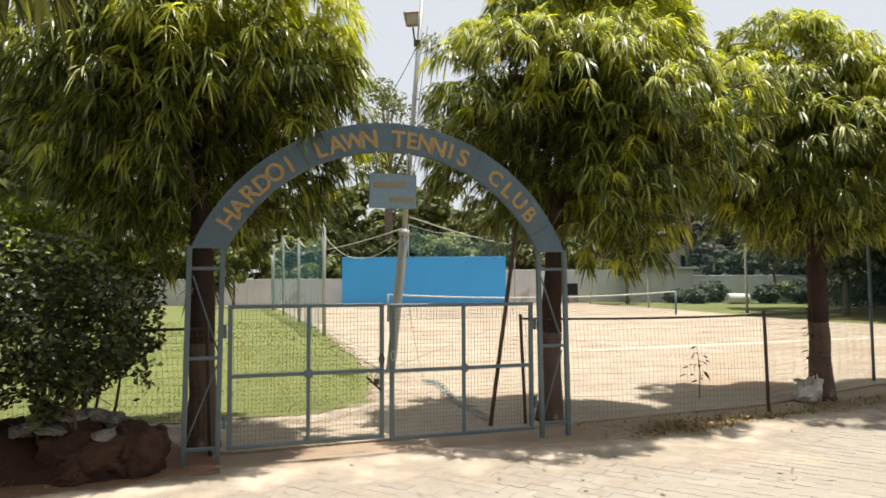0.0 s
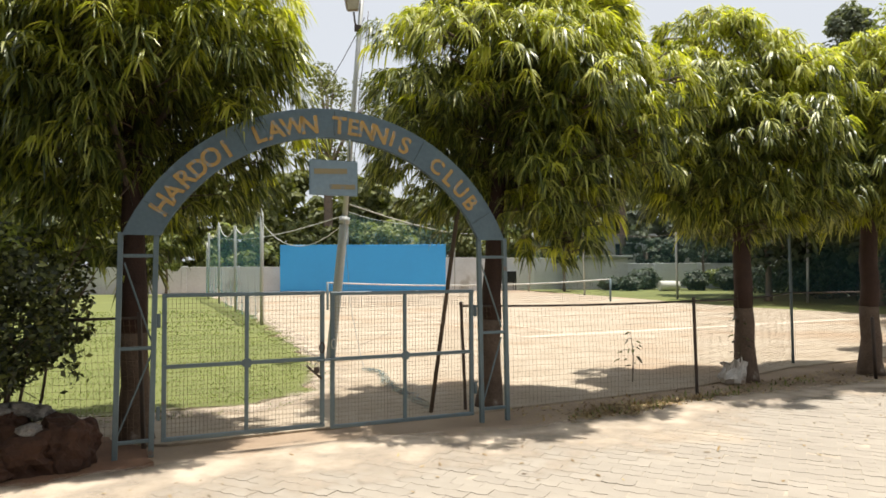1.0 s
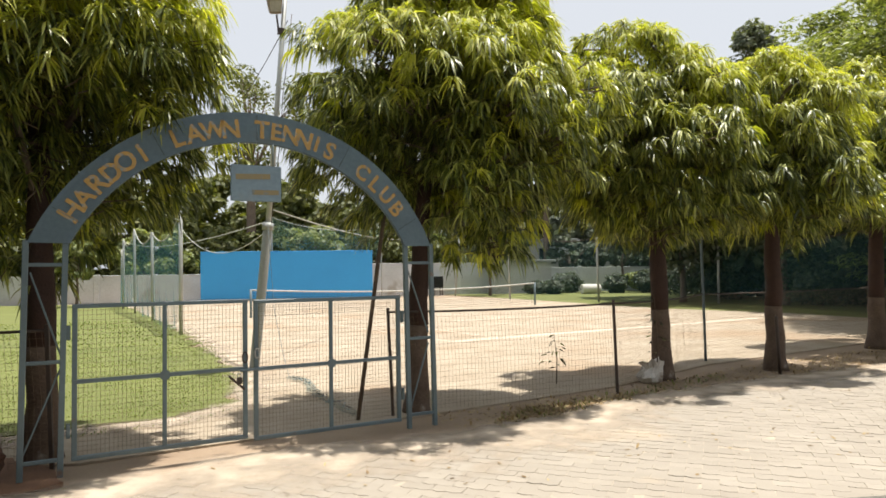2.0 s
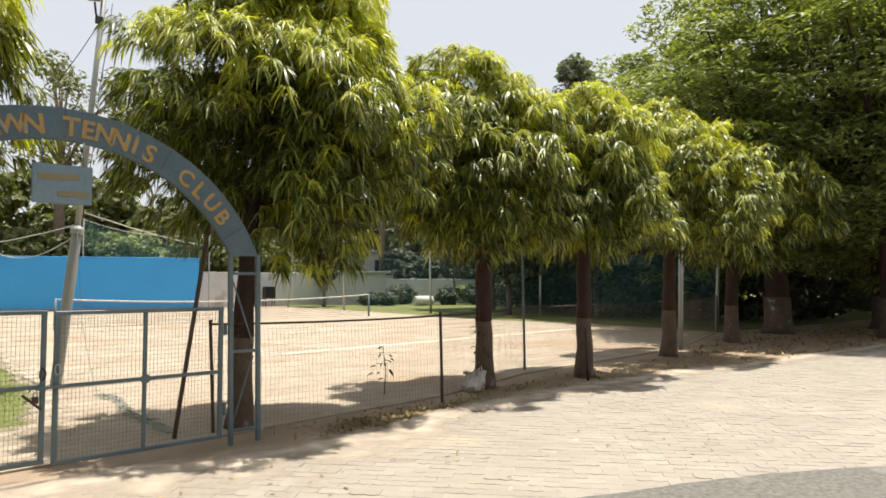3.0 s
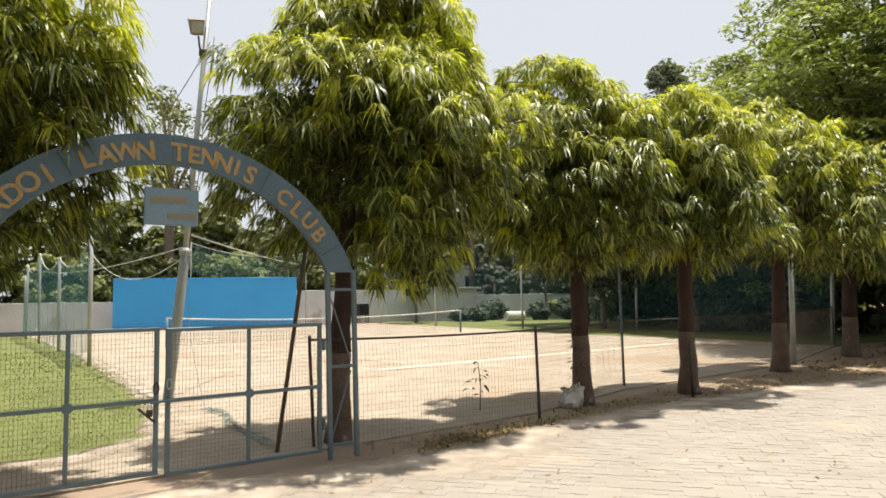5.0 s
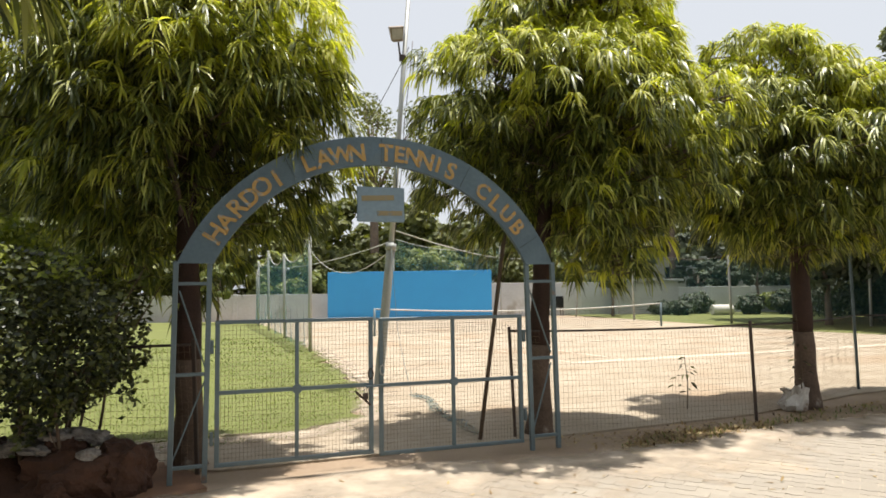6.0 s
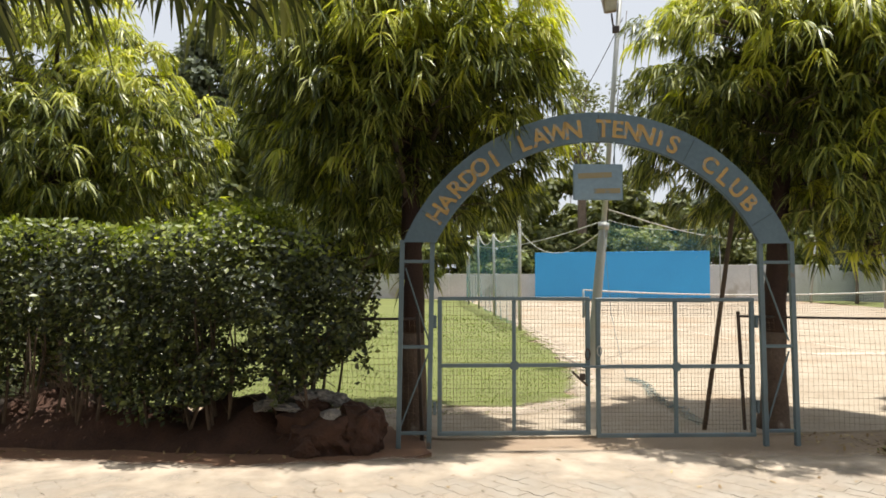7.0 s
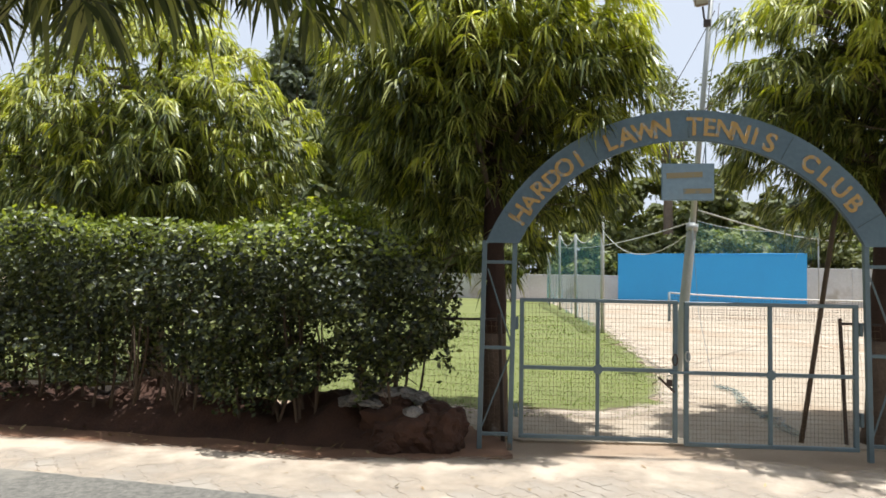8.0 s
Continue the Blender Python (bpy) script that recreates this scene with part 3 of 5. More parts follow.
def ashoka(x, y, label, crown_c, crown_r, trunk_r, seed, tips=520, per=26, leaf=0.24, lean=(0, 0), split=1.0, width=0.036, clear=None, lit_share=0.12, taper=0.42, core_every=4):
    """A row tree: painted trunk, limbs, and a crown of drooping leafy twigs. crown_c is relative to the base."""
    rng = np.random.default_rng(seed)
    t = thing("tree", pose(x, y, 0), label, "tree", group="row of trees along the fence")
    c, r = Vector(crown_c), crown_r
    top = c.z + r[2] * 0.6
    # lower, whitened part and red painted part of the trunk
    def tr(z):
        return Vector((lean[0] * z + c.x * (z / top) ** 2, lean[1] * z + c.y * (z / top) ** 2, z))
    zs = [-0.05, 0.06, 0.2, 0.5, 0.8, split]
    fl = [1.5, 1.35, 1.18, 1.05, 1.0, 0.98]
    part("trunk_base", tube("trunk_base", [tr(z) + Vector((0.012 * math.sin(z * 9 + seed), 0.01 * math.cos(z * 7), 0)) for z in zs], [trunk_r * k for k in fl], M_LIMEBARK, 14), None, t, "bark with remains of limewash")
    zs = [split, 1.3, 1.7, 2.1, 2.6, 3.2, top]
    part("trunk", tube("trunk", [tr(z) + Vector((0.012 * math.sin(z * 9 + seed), 0.01 * math.cos(z * 7), 0)) for z in zs], [trunk_r * k for k in (0.98, 0.95, 0.92, 0.85, 0.7, 0.5, 0.15)], M_RED_TRUNK, 14), None, t, "bark painted red oxide")
    v, f = [], []
    for i in range(11):
        a, z0 = rng.uniform(0, 6.28), rng.uniform(1.95, top - 0.5)
        p0 = tr(z0)
        reach = rng.uniform(0.55, 0.8)
        end = c + Vector((math.cos(a) * r[0] * reach, math.sin(a) * r[1] * reach, rng.uniform(-0.3, 0.6) * r[2]))
        mid = p0.lerp(end, 0.5) + Vector((0, 0, 0.18))
        tube_into(v, f, [p0, mid, end], [trunk_r * 0.32, trunk_r * 0.2, 0.012], 6, False)
    part("limb", mesh_of("limb", v, f, M_BARK), None, t)
    # leafy twigs
    B, D, L, W, DR = [], [], [], [], []
    B2, D2, L2, W2, DR2 = [], [], [], [], []
    tv, tf = [], []
    # boughs: each a tuft-covered lobe on the crown, with shaded gaps between
    lobes = []
    n_lobe = max(18, tips // 22)
    for i in range(n_lobe):
        u = 1 - 2 * (i + 0.5) / n_lobe
        a = i * 2.39996 + rng.uniform(-0.3, 0.3)
        q = math.sqrt(1 - u * u)
        d = Vector((q * math.cos(a), q * math.sin(a), u))
        k = lumpy(d, seed) * rng.uniform(0.55, 0.93)
        zz = d.z if d.z > 0 else d.z * 0.86
        wide = (1.0 - taper * max(d.z, 0)) if d.z > -0.2 else 1.0 + 0.12 * (-d.z - 0.2)
        lobes.append((c + Vector((d.x * r[0] * k * wide, d.y * r[1] * k * wide, zz * r[2] * k)), d, rng.uniform(0.16, 0.27) * (r[0] + r[2]) / 2, rng.random()))
    for i in range(tips):
        lc, d, lr, tone = lobes[i % n_lobe]
        e = Vector(rng.normal(size=3)).normalized()
        e = (e + d * 0.55 + Vector((0, 0, 0.35))).normalized()
        k = rng.uniform(0.75, 1.0)
        core = i % core_every == 0
        tipx = c + Vector((e.x * r[0], e.y * r[1], (e.z - 0.3) * r[2])) * rng.uniform(0.1, 0.68) if core else lc + Vector((e.x * lr * 1.15, e.y * lr * 1.15, e.z * lr * 0.8)) * k
        if d.z < -0.3 and rng.random() < 0.5:
            tipx.z -= rng.uniform(0.05, 0.3)
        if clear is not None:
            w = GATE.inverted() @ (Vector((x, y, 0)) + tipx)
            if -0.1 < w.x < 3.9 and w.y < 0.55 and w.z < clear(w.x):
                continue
        outd = Vector((e.x + d.x * 0.6, e.y + d.y * 0.6, 0.15 + 0.5 * max(e.z, 0))).normalized()
        ln = rng.uniform(0.10, 0.24)
        p0 = tipx - outd * ln * 0.7
        n = int(per * rng.uniform(0.7, 1.25))
        # Yellow leaves gather on tops and sun side: sunlight put into leaf colour.
        young_lit = not core and rng.random() < lit_share * (1.0 if d.z > 0.0 else 0.18) * (1 + 0.6 * d.x) + 0.62 * max(e.z, 0) * (0.45 + 0.55 * max(d.z, 0)) + (0.22 if tone > 0.7 and d.z > 0.0 else 0.0)
        for j in range(n):
            s = (j + rng.random()) / n
            pos = p0 + outd * ln * s + Vector((0, 0, -0.25 * ln * s * s))
            sd = outd.cross(Vector((0, 0, 1))).normalized() * (1 if j % 2 else -1)
            ld = outd * rng.uniform(0.2, 0.9) + sd * rng.uniform(0.1, 0.9) + Vector((0, 0, rng.uniform(-0.55, 0.35)))
            tgt = (B2, D2, L2, W2, DR2) if young_lit else (B, D, L, W, DR)
            tgt[0].append(pos)
            tgt[1].append(ld)
            tgt[2].append(leaf * rng.uniform(0.7, 1.15))
            tgt[3].append(width * rng.uniform(0.75, 1.2))
            tgt[4].append(rng.uniform(0.5, 1.35))
        if i % 3 == 0:
            tube_into(tv, tf, [p0 - outd * 0.25, p0 + outd * ln * 0.5, p0 + outd * ln + Vector((0, 0, -0.3 * ln))], [0.008, 0.005, 0.002], 4, False)
    part("twig", mesh_of("twig", tv, tf, M_TWIG), None, t)["kind"] = "stuff"
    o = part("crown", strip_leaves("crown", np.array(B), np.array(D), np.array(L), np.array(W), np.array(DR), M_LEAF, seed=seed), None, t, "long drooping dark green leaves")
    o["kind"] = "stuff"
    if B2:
        o = part("young_sunlit_leaves", strip_leaves("young_sunlit_leaves", np.array(B2), np.array(D2), np.array(L2), np.array(W2), np.array(DR2), M_LEAF_LIT, seed=seed + 50), None, t, "yellow-green new leaves that also stand in for sunlit foliage")
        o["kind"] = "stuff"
    return t


ROWLABEL = "mast tree, drooping glossy leaves, red-painted trunk, "
ashoka(-2.37, 6.72, ROWLABEL + "behind the gateway", (-0.26, 0.16, 3.86), (1.74, 1.38, 2.12), 0.125, 3, tips=3500, per=24, leaf=0.185, width=0.021, clear=lambda s: 2.98 if 0.72 < s < 1.2 else 3.2, lit_share=0.52, taper=0.32)
ashoka(1.24, 7.93, ROWLABEL + "behind the gate frame", (0.50, 0.2, 3.86), (1.88, 1.45, 2.10), 0.12, 5, tips=3700, per=24, leaf=0.185, width=0.021, clear=lambda s: 3.45, lit_share=0.58, taper=0.45)
ashoka(5.2, 9.4, ROWLABEL + "beside a sack", (-0.12, 0, 3.66), (1.72, 1.45, 1.72), 0.135, 7, tips=2400, per=22, leaf=0.195, width=0.024, split=1.02, taper=0.3, lit_share=0.26)
ashoka(7.40, 9.75, ROWLABEL + "by the wire fence", (0.1, 0.1, 3.6), (1.62, 1.5, 1.68), 0.135, 9, tips=2300, per=22, leaf=0.20, width=0.025, lit_share=0.46, taper=0.32)
ashoka(11.25, 11.75, ROWLABEL + "at the fence end", (0.15, -0.2, 3.9), (1.95, 2.25, 1.9), 0.15, 11, tips=1900, per=20, leaf=0.21, width=0.032, lit_share=0.42, taper=0.35)
ashoka(15.5, 13.8, ROWLABEL + "near the shade trees", (0.0, -0.5, 4.0), (2.2, 2.6, 2.1), 0.18, 13, tips=1000, leaf=0.28, width=0.05)
ashoka(-7.6, 7.25, ROWLABEL + "behind the hedge", (-0.15, 0.1, 3.55), (2.35, 1.8, 2.05), 0.14, 15, tips=2100, per=20, leaf=0.19, width=0.027, lit_share=0.26, taper=0.30, core_every=4)
ashoka(-4.4, 0.5, "roadside mast tree with dark drooping leaves over the road", (1.7, 1.3, 4.32), (2.1, 1.6, 1.6), 0.12, 17, tips=2000, per=20, leaf=0.22, width=0.026, lit_share=0.0, taper=0.22, core_every=3)


def broad_tree(name, x, y, h, crown_z, r, trunk_r, seed, material, n_clumps=60, per=260, leaf=0.12, label="", category="tree", bark=None, gap=0.0, group="", limewash=False, clump=1.0, flat=0.72, spray=False, limb_every=5):
    """A wide tree: forked trunk, limbs to the clumps, and clumps of small leaves."""
    rng = np.random.default_rng(seed)
    t = thing(name, pose(x, y, 0), label, category, group=group)
    fork = crown_z - r[2] * 0.75
    fork = max(fork, h * 0.22)
    part("trunk", tube("trunk", [(0, 0, -0.1), (0.03, 0, 0.3), (0.05, 0.04, fork * 0.5), (0.0, 0.1, fork), (0.15, 0.1, crown_z)], [trunk_r * 1.5, trunk_r * 1.15, trunk_r, trunk_r * 0.85, trunk_r * 0.4], bark or M_BARK, 12), None, t)
    if limewash:
        part("whitewash", tube("whitewash", [(0.0, 0, -0.05), (0.03, 0, 0.3), (0.036, 0.008, 1.15)], [trunk_r * 1.54, trunk_r * 1.2, trunk_r * 1.12], M_LIMEBARK, 12), None, t, "whitewashed foot of the trunk")
    v, f = [], []
    cs, ns, ss = [], [], []
    for i in range(n_clumps):
        d = rng.normal(size=3)
        d /= np.linalg.norm(d)
        k = rng.uniform(0.45, 1.0) ** 0.6
        c = np.array([d[0] * r[0] * k, d[1] * r[1] * k, crown_z + d[2] * r[2] * k]) * 1.0
        cr = rng.uniform(0.16, 0.30) * clump * min((r[0] + r[2]) / 2, 1.7 * r[0])
        if i % limb_every == 0:
            m = Vector((0, 0.1, fork)).lerp(Vector(c), 0.5) + Vector((0, 0, 0.08 * r[2]))
            tube_into(v, f, [(0, 0.1, fork * rng.uniform(0.8, 1.1)), m, c], [trunk_r * 0.4, trunk_r * 0.22, trunk_r * 0.05], 5, False)
        q = rng.normal(size=(per, 3))
        q /= np.linalg.norm(q, axis=1, keepdims=True)
        rad = cr * rng.uniform(0.3, 1.0, size=(per, 1)) ** 0.5
        p = c + q * rad * np.array([1.1, 1.1, flat]) - np.array([0, 0, 0.25]) * (rad ** 2) / cr
        cs.append(p)
        ns.append(q * 0.35 + np.array([0, 0, 0.9]) + rng.normal(size=(per, 3)) * 0.3 if spray else q + np.array([0, 0, 0.7]) + rng.normal(size=(per, 3)) * 0.5)
        ss.append(leaf * rng.uniform(0.6, 1.3, per))
    part("limb", mesh_of("limb", v, f, bark or M_BARK), None, t)
    o = part("crown", quad_leaves("crown", np.concatenate(cs), np.concatenate(ns), np.concatenate(ss), material, seed, 0.34 if spray else 0.55), None, t)
    o["kind"] = "stuff"
    return t


# big shade trees along the road
SH = "large spreading shade tree with whitewashed trunk beside the road"
for i, (x, y, cz, rx, rz, tr) in enumerate([(19.6, 15.6, 7.2, 5.4, 5.2, 0.36), (24.5, 15.2, 7.0, 5.2, 5.6, 0.3), (22.5, 22.0, 7.5, 5.0, 6.2, 0.3), (30.0, 15.5, 6.8, 5.4, 6.0, 0.3), (36.5, 18.5, 7.4, 5.4, 5.6, 0.3), (21.0, 12.7, 7.6, 5.2, 4.8, 0.3)]):
    broad_tree("tree", x, y, 12, cz, (rx, rx * 0.92, rz), tr, 21 + i, M_FEATHER, 330 if i < 2 or i == 5 else 200, 170, 0.12 if i < 2 or i == 5 else 0.15, SH, limewash=True, clump=0.75, flat=0.34, spray=True, group="shade trees by the road", bark=M_RED_TRUNK)
broad_tree("tree", 44.0, 30.0, 14, 8.0, (7.5, 6.0, 6.5), 0.35, 26, M_FAR, 110, 240, 0.24, "large leafy tree behind the shade trees", group="woods round the ground")


# woods behind the boundary wall
WOODS = "leafy tree in the woods behind the boundary wall"
for i, (x, y, h, rx, m) in enumerate([(-5.0, 61, 12, 4.5, M_FAR), (-15.5, 53, 9.5, 5.0, M_FAR), (-9.5, 56, 10, 5.0, M_FAR), (0.5, 57, 10.5, 5.0, M_FAR), (6.5, 59, 9.5, 5.0, M_FAR_D), (12.5, 63, 10, 5.0, M_FAR), (19, 66, 10, 5.5, M_FAR_D), (26, 64, 9, 5.0, M_FAR),
                                      (31, 54, 9.5, 5.0, M_FAR_D), (29, 44, 9, 4.5, M_FAR_D), (26.5, 36, 9, 4.0, M_FAR_D), (35, 38, 11, 5.0, M_FAR_D), (-22, 50, 9, 5.0, M_FAR), (-29, 48, 10, 5.5, M_FAR), (-37, 44, 9.5, 5.5, M_FAR), (24.5, 29.5, 8.5, 3.8, M_FAR_D)]):
    broad_tree("tree", x, y, h, h * 0.47, (rx, rx * 0.8, h * 0.5), 0.22, 60 + i, m, 54, 130, 0.35, WOODS, group="woods round the ground")
for i, x in enumerate((-21, -16, -10.5, -5.5, -0.5, 5.0, 9.5)):
    broad_tree("tree", x, (51.0 if x < 3 else 53.5) + 0.8 * math.sin(i * 2.3), 5.5, 2.9, (3.1, 1.6, 2.7 + 0.4 * math.sin(i * 1.7)), 0.1, 180 + i, M_FAR if i % 2 else M_FEATHER, 44, 120, 0.2, "bushy low tree close behind the boundary wall", group="bushy trees behind the wall")
for i, (x, y, h, rx) in enumerate([(18.4, 31.0, 7.4, 3.7), (20.6, 26.4, 7.2, 3.6), (22.4, 22.4, 7.0, 3.2), (20.5, 36.5, 8.0, 4.2), (23.5, 31.5, 8.0, 4.0)]):
    broad_tree("tree", x, y, h, h * 0.66, (rx, rx * 0.95, h * 0.36), 0.14, 210 + i, M_FAR_D, 70, 130, 0.2, "dark spreading tree shading the grass behind the court", group="trees over the grass strip")
for i in range(10):
    x = -3.0 + i * 5.0
    broad_tree("tree", x, 70 - 0.25 * x + 1.5 * math.sin(i * 2.9), 9.5, 4.6, (4.2, 2.6, 4.6), 0.2, 230 + i, M_FAR if i % 3 else M_FAR_D, 60, 110, 0.38, "leafy tree far behind the boundary wall", group="far trees")
LEFTW = "green tree across the lawn behind the hedge"
for i, (x, y, h, rx, m) in enumerate([(-31, 17, 9, 4.5, M_FAR), (-29, 24, 8, 4.0, M_FEATHER), (-25, 30, 10, 4.2, M_FAR), (-24, 19, 6.5, 3.2, M_FEATHER), (-20, 34, 11, 3.6, M_FAR_D), (-36, 27, 12, 5.0, M_FAR), (-33, 10, 9, 4.5, M_FAR), (-14.5, 22, 8.0, 2.9, M_FAR), (-19, 21, 6.5, 2.8, M_FAR_D)]):
    broad_tree("tree", x, y, h, h * 0.55, (rx, rx * 0.8, h * 0.45), 0.2, 90 + i, m, 56, 140, 0.25, LEFTW, group="trees across the lawn")
broad_tree("tree", -27.0, 37.5, 18, 13.5, (2.6, 2.4, 4.6), 0.25, 101, M_HAZED_LEAF, 90, 130, 0.24, "tall dark tree rising above the others")
broad_tree("tree", -21.5, 37.0, 11.5, 8.2, (3.6, 3.0, 3.4), 0.22, 109, M_HAZED_LEAF, 90, 120, 0.2, "hazy grey-green tree across the lawn")
broad_tree("tree", 36.0, 48.8, 22, 16.5, (1.9, 1.7, 6.0), 0.25, 102, M_HAZED_LEAF, 120, 80, 0.22, clump=0.9, label="tall slender dark tree in the distance", group="slender trees")
broad_tree("tree", 38.6, 49.6, 20, 15.5, (1.9, 1.6, 5.2), 0.25, 103, M_HAZED_LEAF, 120, 80, 0.22, clump=0.9, label="tall slender dark tree in the distance", group="slender trees")
broad_tree("tree", 20.3, 56.0, 21, 16.5, (2.4, 2.2, 5.4), 0.25, 104, M_HAZED_LEAF, 120, 100, 0.24, "tall slender dark tree in the distance", group="slender trees")
broad_tree("tree", -4.2, 52.0, 17, 13.6, (4.8, 3.6, 3.8), 0.34, 105, M_FAR, 40, 70, 0.17, limb_every=2, label="open thin-leaved tree with bare crooked limbs")
broad_tree("tree", -13.0, 42.0, 3.8, 2.7, (1.3, 1.2, 1.1), 0.07, 106, M_FEATHER, 24, 120, 0.11, "small bushy tree in front of the boundary wall")
broad_tree("tree", 12.6, 46.5, 4.5, 3.2, (1.9, 1.5, 1.2), 0.09, 107, M_FAR_D, 26, 120, 0.12, "small tree with spreading crown by the pale wall")
broad_tree("tree", 23.5, 48.0, 4.6, 3.2, (2.2, 1.6, 1.3), 0.09, 108, M_FAR_D, 26, 120, 0.13, "small tree with spreading crown by the house")


def shrub(x, y, r, h, seed, material, label, n=2600, leaf=0.07, group="shrubs"):
    rng = np.random.default_rng(seed)
    t = thing("shrub", pose(x, y, 0), label, "shrub", group=group)
    v, f = [], []
    for i in range(9):
        a = rng.uniform(0, 6.28)
        tube_into(v, f, [(0.1 * math.cos(a), 0.1 * math.sin(a), -0.04), (0.3 * r * math.cos(a), 0.3 * r * math.sin(a), h * 0.5), (0.7 * r * math.cos(a), 0.7 * r * math.sin(a), h * 0.85)], [0.02, 0.014, 0.005], 5, False)
    part("stem", mesh_of("stem", v, f, M_TWIG), None, t)
    q = rng.normal(size=(n, 3))
    q /= np.linalg.norm(q, axis=1, keepdims=True)
    k = np.array([lumpy(d, seed, 0.35) for d in q])[:, None] * rng.uniform(0.35, 1, (n, 1)) ** 0.5
    p = q * k * np.array([r, r, h * 0.52]) + np.array([0, 0, h * 0.52])
    p[:, 2] = np.maximum(p[:, 2], 0.02)
    part("foliage", quad_leaves("foliage", p, q + rng.normal(size=(n, 3)) * 0.6 + np.array([0, 0, 0.5]), leaf * rng.uniform(0.6, 1.3, n), material, seed), None, t)["kind"] = "stuff"


for i, (x, y, r, h, m) in enumerate([(16.6, 48.2, 0.9, 0.9, M_FAR_D), (19.6, 49.5, 1.2, 1.5, M_FAR_D), (26, 50, 1.4, 1.6, M_FEATHER), (17.5, 46.8, 0.8, 1.0, M_FAR_D), (22.3, 46.6, 0.9, 1.3, M_FAR_D), (24.5, 46.0, 1.1, 1.6, M_FAR_D), (21.6, 25.5, 1.6, 2.2, M_FAR_D), (22.5, 33, 1.8, 2.4, M_FAR_D), (24.0, 40, 1.8, 2.2, M_FAR_D), (27.5, 26, 2.0, 2.6, M_FEATHER), (32.5, 29.0, 2.2, 2.0, M_FEATHER)]):
    shrub(x, y, r, h, 120 + i, m, "leafy shrub on the grass behind the court", leaf=0.11)
for i, (x, y, h) in enumerate([(25, 20.5, 4.2), (29, 21.5, 4.8), (33.5, 23.5, 5.0), (38.5, 24.5, 4.6), (28, 29.5, 5.0), (33, 33, 5.0), (24, 24.5, 3.6)]):
    broad_tree("tree", x, y, h, h * 0.5, (2.7, 2.3, h * 0.5), 0.09, 160 + i, M_FAR_D, 50, 140, 0.18, "dense dark undergrowth tree behind the shade trees", group="undergrowth")
broad_tree("tree", 16.6, 55.0, 5.2, 3.4, (2.2, 1.8, 1.9), 0.1, 191, M_FAR, 34, 110, 0.19, "leafy tree in front of the pale house", group="trees by the house")
broad_tree("tree", 21.8, 54.6, 5.0, 3.2, (2.0, 1.7, 1.9), 0.1, 192, M_FAR_D, 34, 110, 0.19, "leafy tree in front of the pale house", group="trees by the house")
for i in range(7):
    shrub(45 + 2.2 * math.sin(i * 2.1), 16.5 + i * 2.4, 2.2, 1.7 + 0.4 * math.sin(i), 140 + i, M_GRASS, "sunlit low green bush at the far roadside", leaf=0.14, n=2200, group="bushes at the far roadside")


# ---- boundary wall, practice wall, houses ----
def practice_wall():
    t = thing("practice_wall", pose(-1.5, 46.2, 0, 0, 0, -5.0), "long bright blue painted tennis practice wall", "wall")
    w, e = 5.45, 5.75
    for x0, x1 in ((-w, -0.96), (-0.96, e)):
        bm = bmesh.new()
        box(bm, x0, -0.12, -0.03, x1, 0.12, 3.2)
        part("panel", bev(bm, 0.012), M_BLUE, t)
    bm = bmesh.new()
    box(bm, -w, -0.16, 3.2, e, 0.16, 3.25)
    part("coping", bev(bm, 0.015), M_BLUE, t)
    bm = bmesh.new()
    box(bm, -w, -0.13, -0.03, e, -0.122, 0.12)
    part("footing", bm, M_CONC, t)


practice_wall()


def boundary(name, a, b, h, label):
    a, b = Vector((*a, 0)), Vector((*b, 0))
    d = b - a
    L = d.length
    t = thing(name, Matrix.Translation(a) @ pose(0, 0, 0, 0, 0, math.degrees(math.atan2(d.y, d.x))), label, kind="structure", category="")
    bm = bmesh.new()
    box(bm, 0, -0.1, -0.05, L, 0.1, h)
    part("wall_face", bm, M_WALL, t)
    bm = bmesh.new()
    box(bm, 0, -0.15, h, L, 0.15, h + 0.07)
    part("coping", bev(bm, 0.015), M_WALL, t)
    n = int(L / 3.2)
    for i in range(n + 1):
        bm = bmesh.new()
        x = i * L / n
        box(bm, x - 0.17, -0.17, -0.05, x + 0.17, 0.1, h + 0.12)
        part("pier", bev(bm, 0.015), M_WALL, t)


boundary("wall_north", (-48, 44.5), (-6.6, 48.2), 1.72, "low pale whitewashed boundary wall behind the lawn")
boundary("wall_north_east", (3.4, 48.6), (15.0, 52.5), 2.35, "stained white boundary wall behind the court")
boundary("wall_east", (15.0, 52.5), (48.0, 50.0), 1.9, "pale boundary wall under the trees")


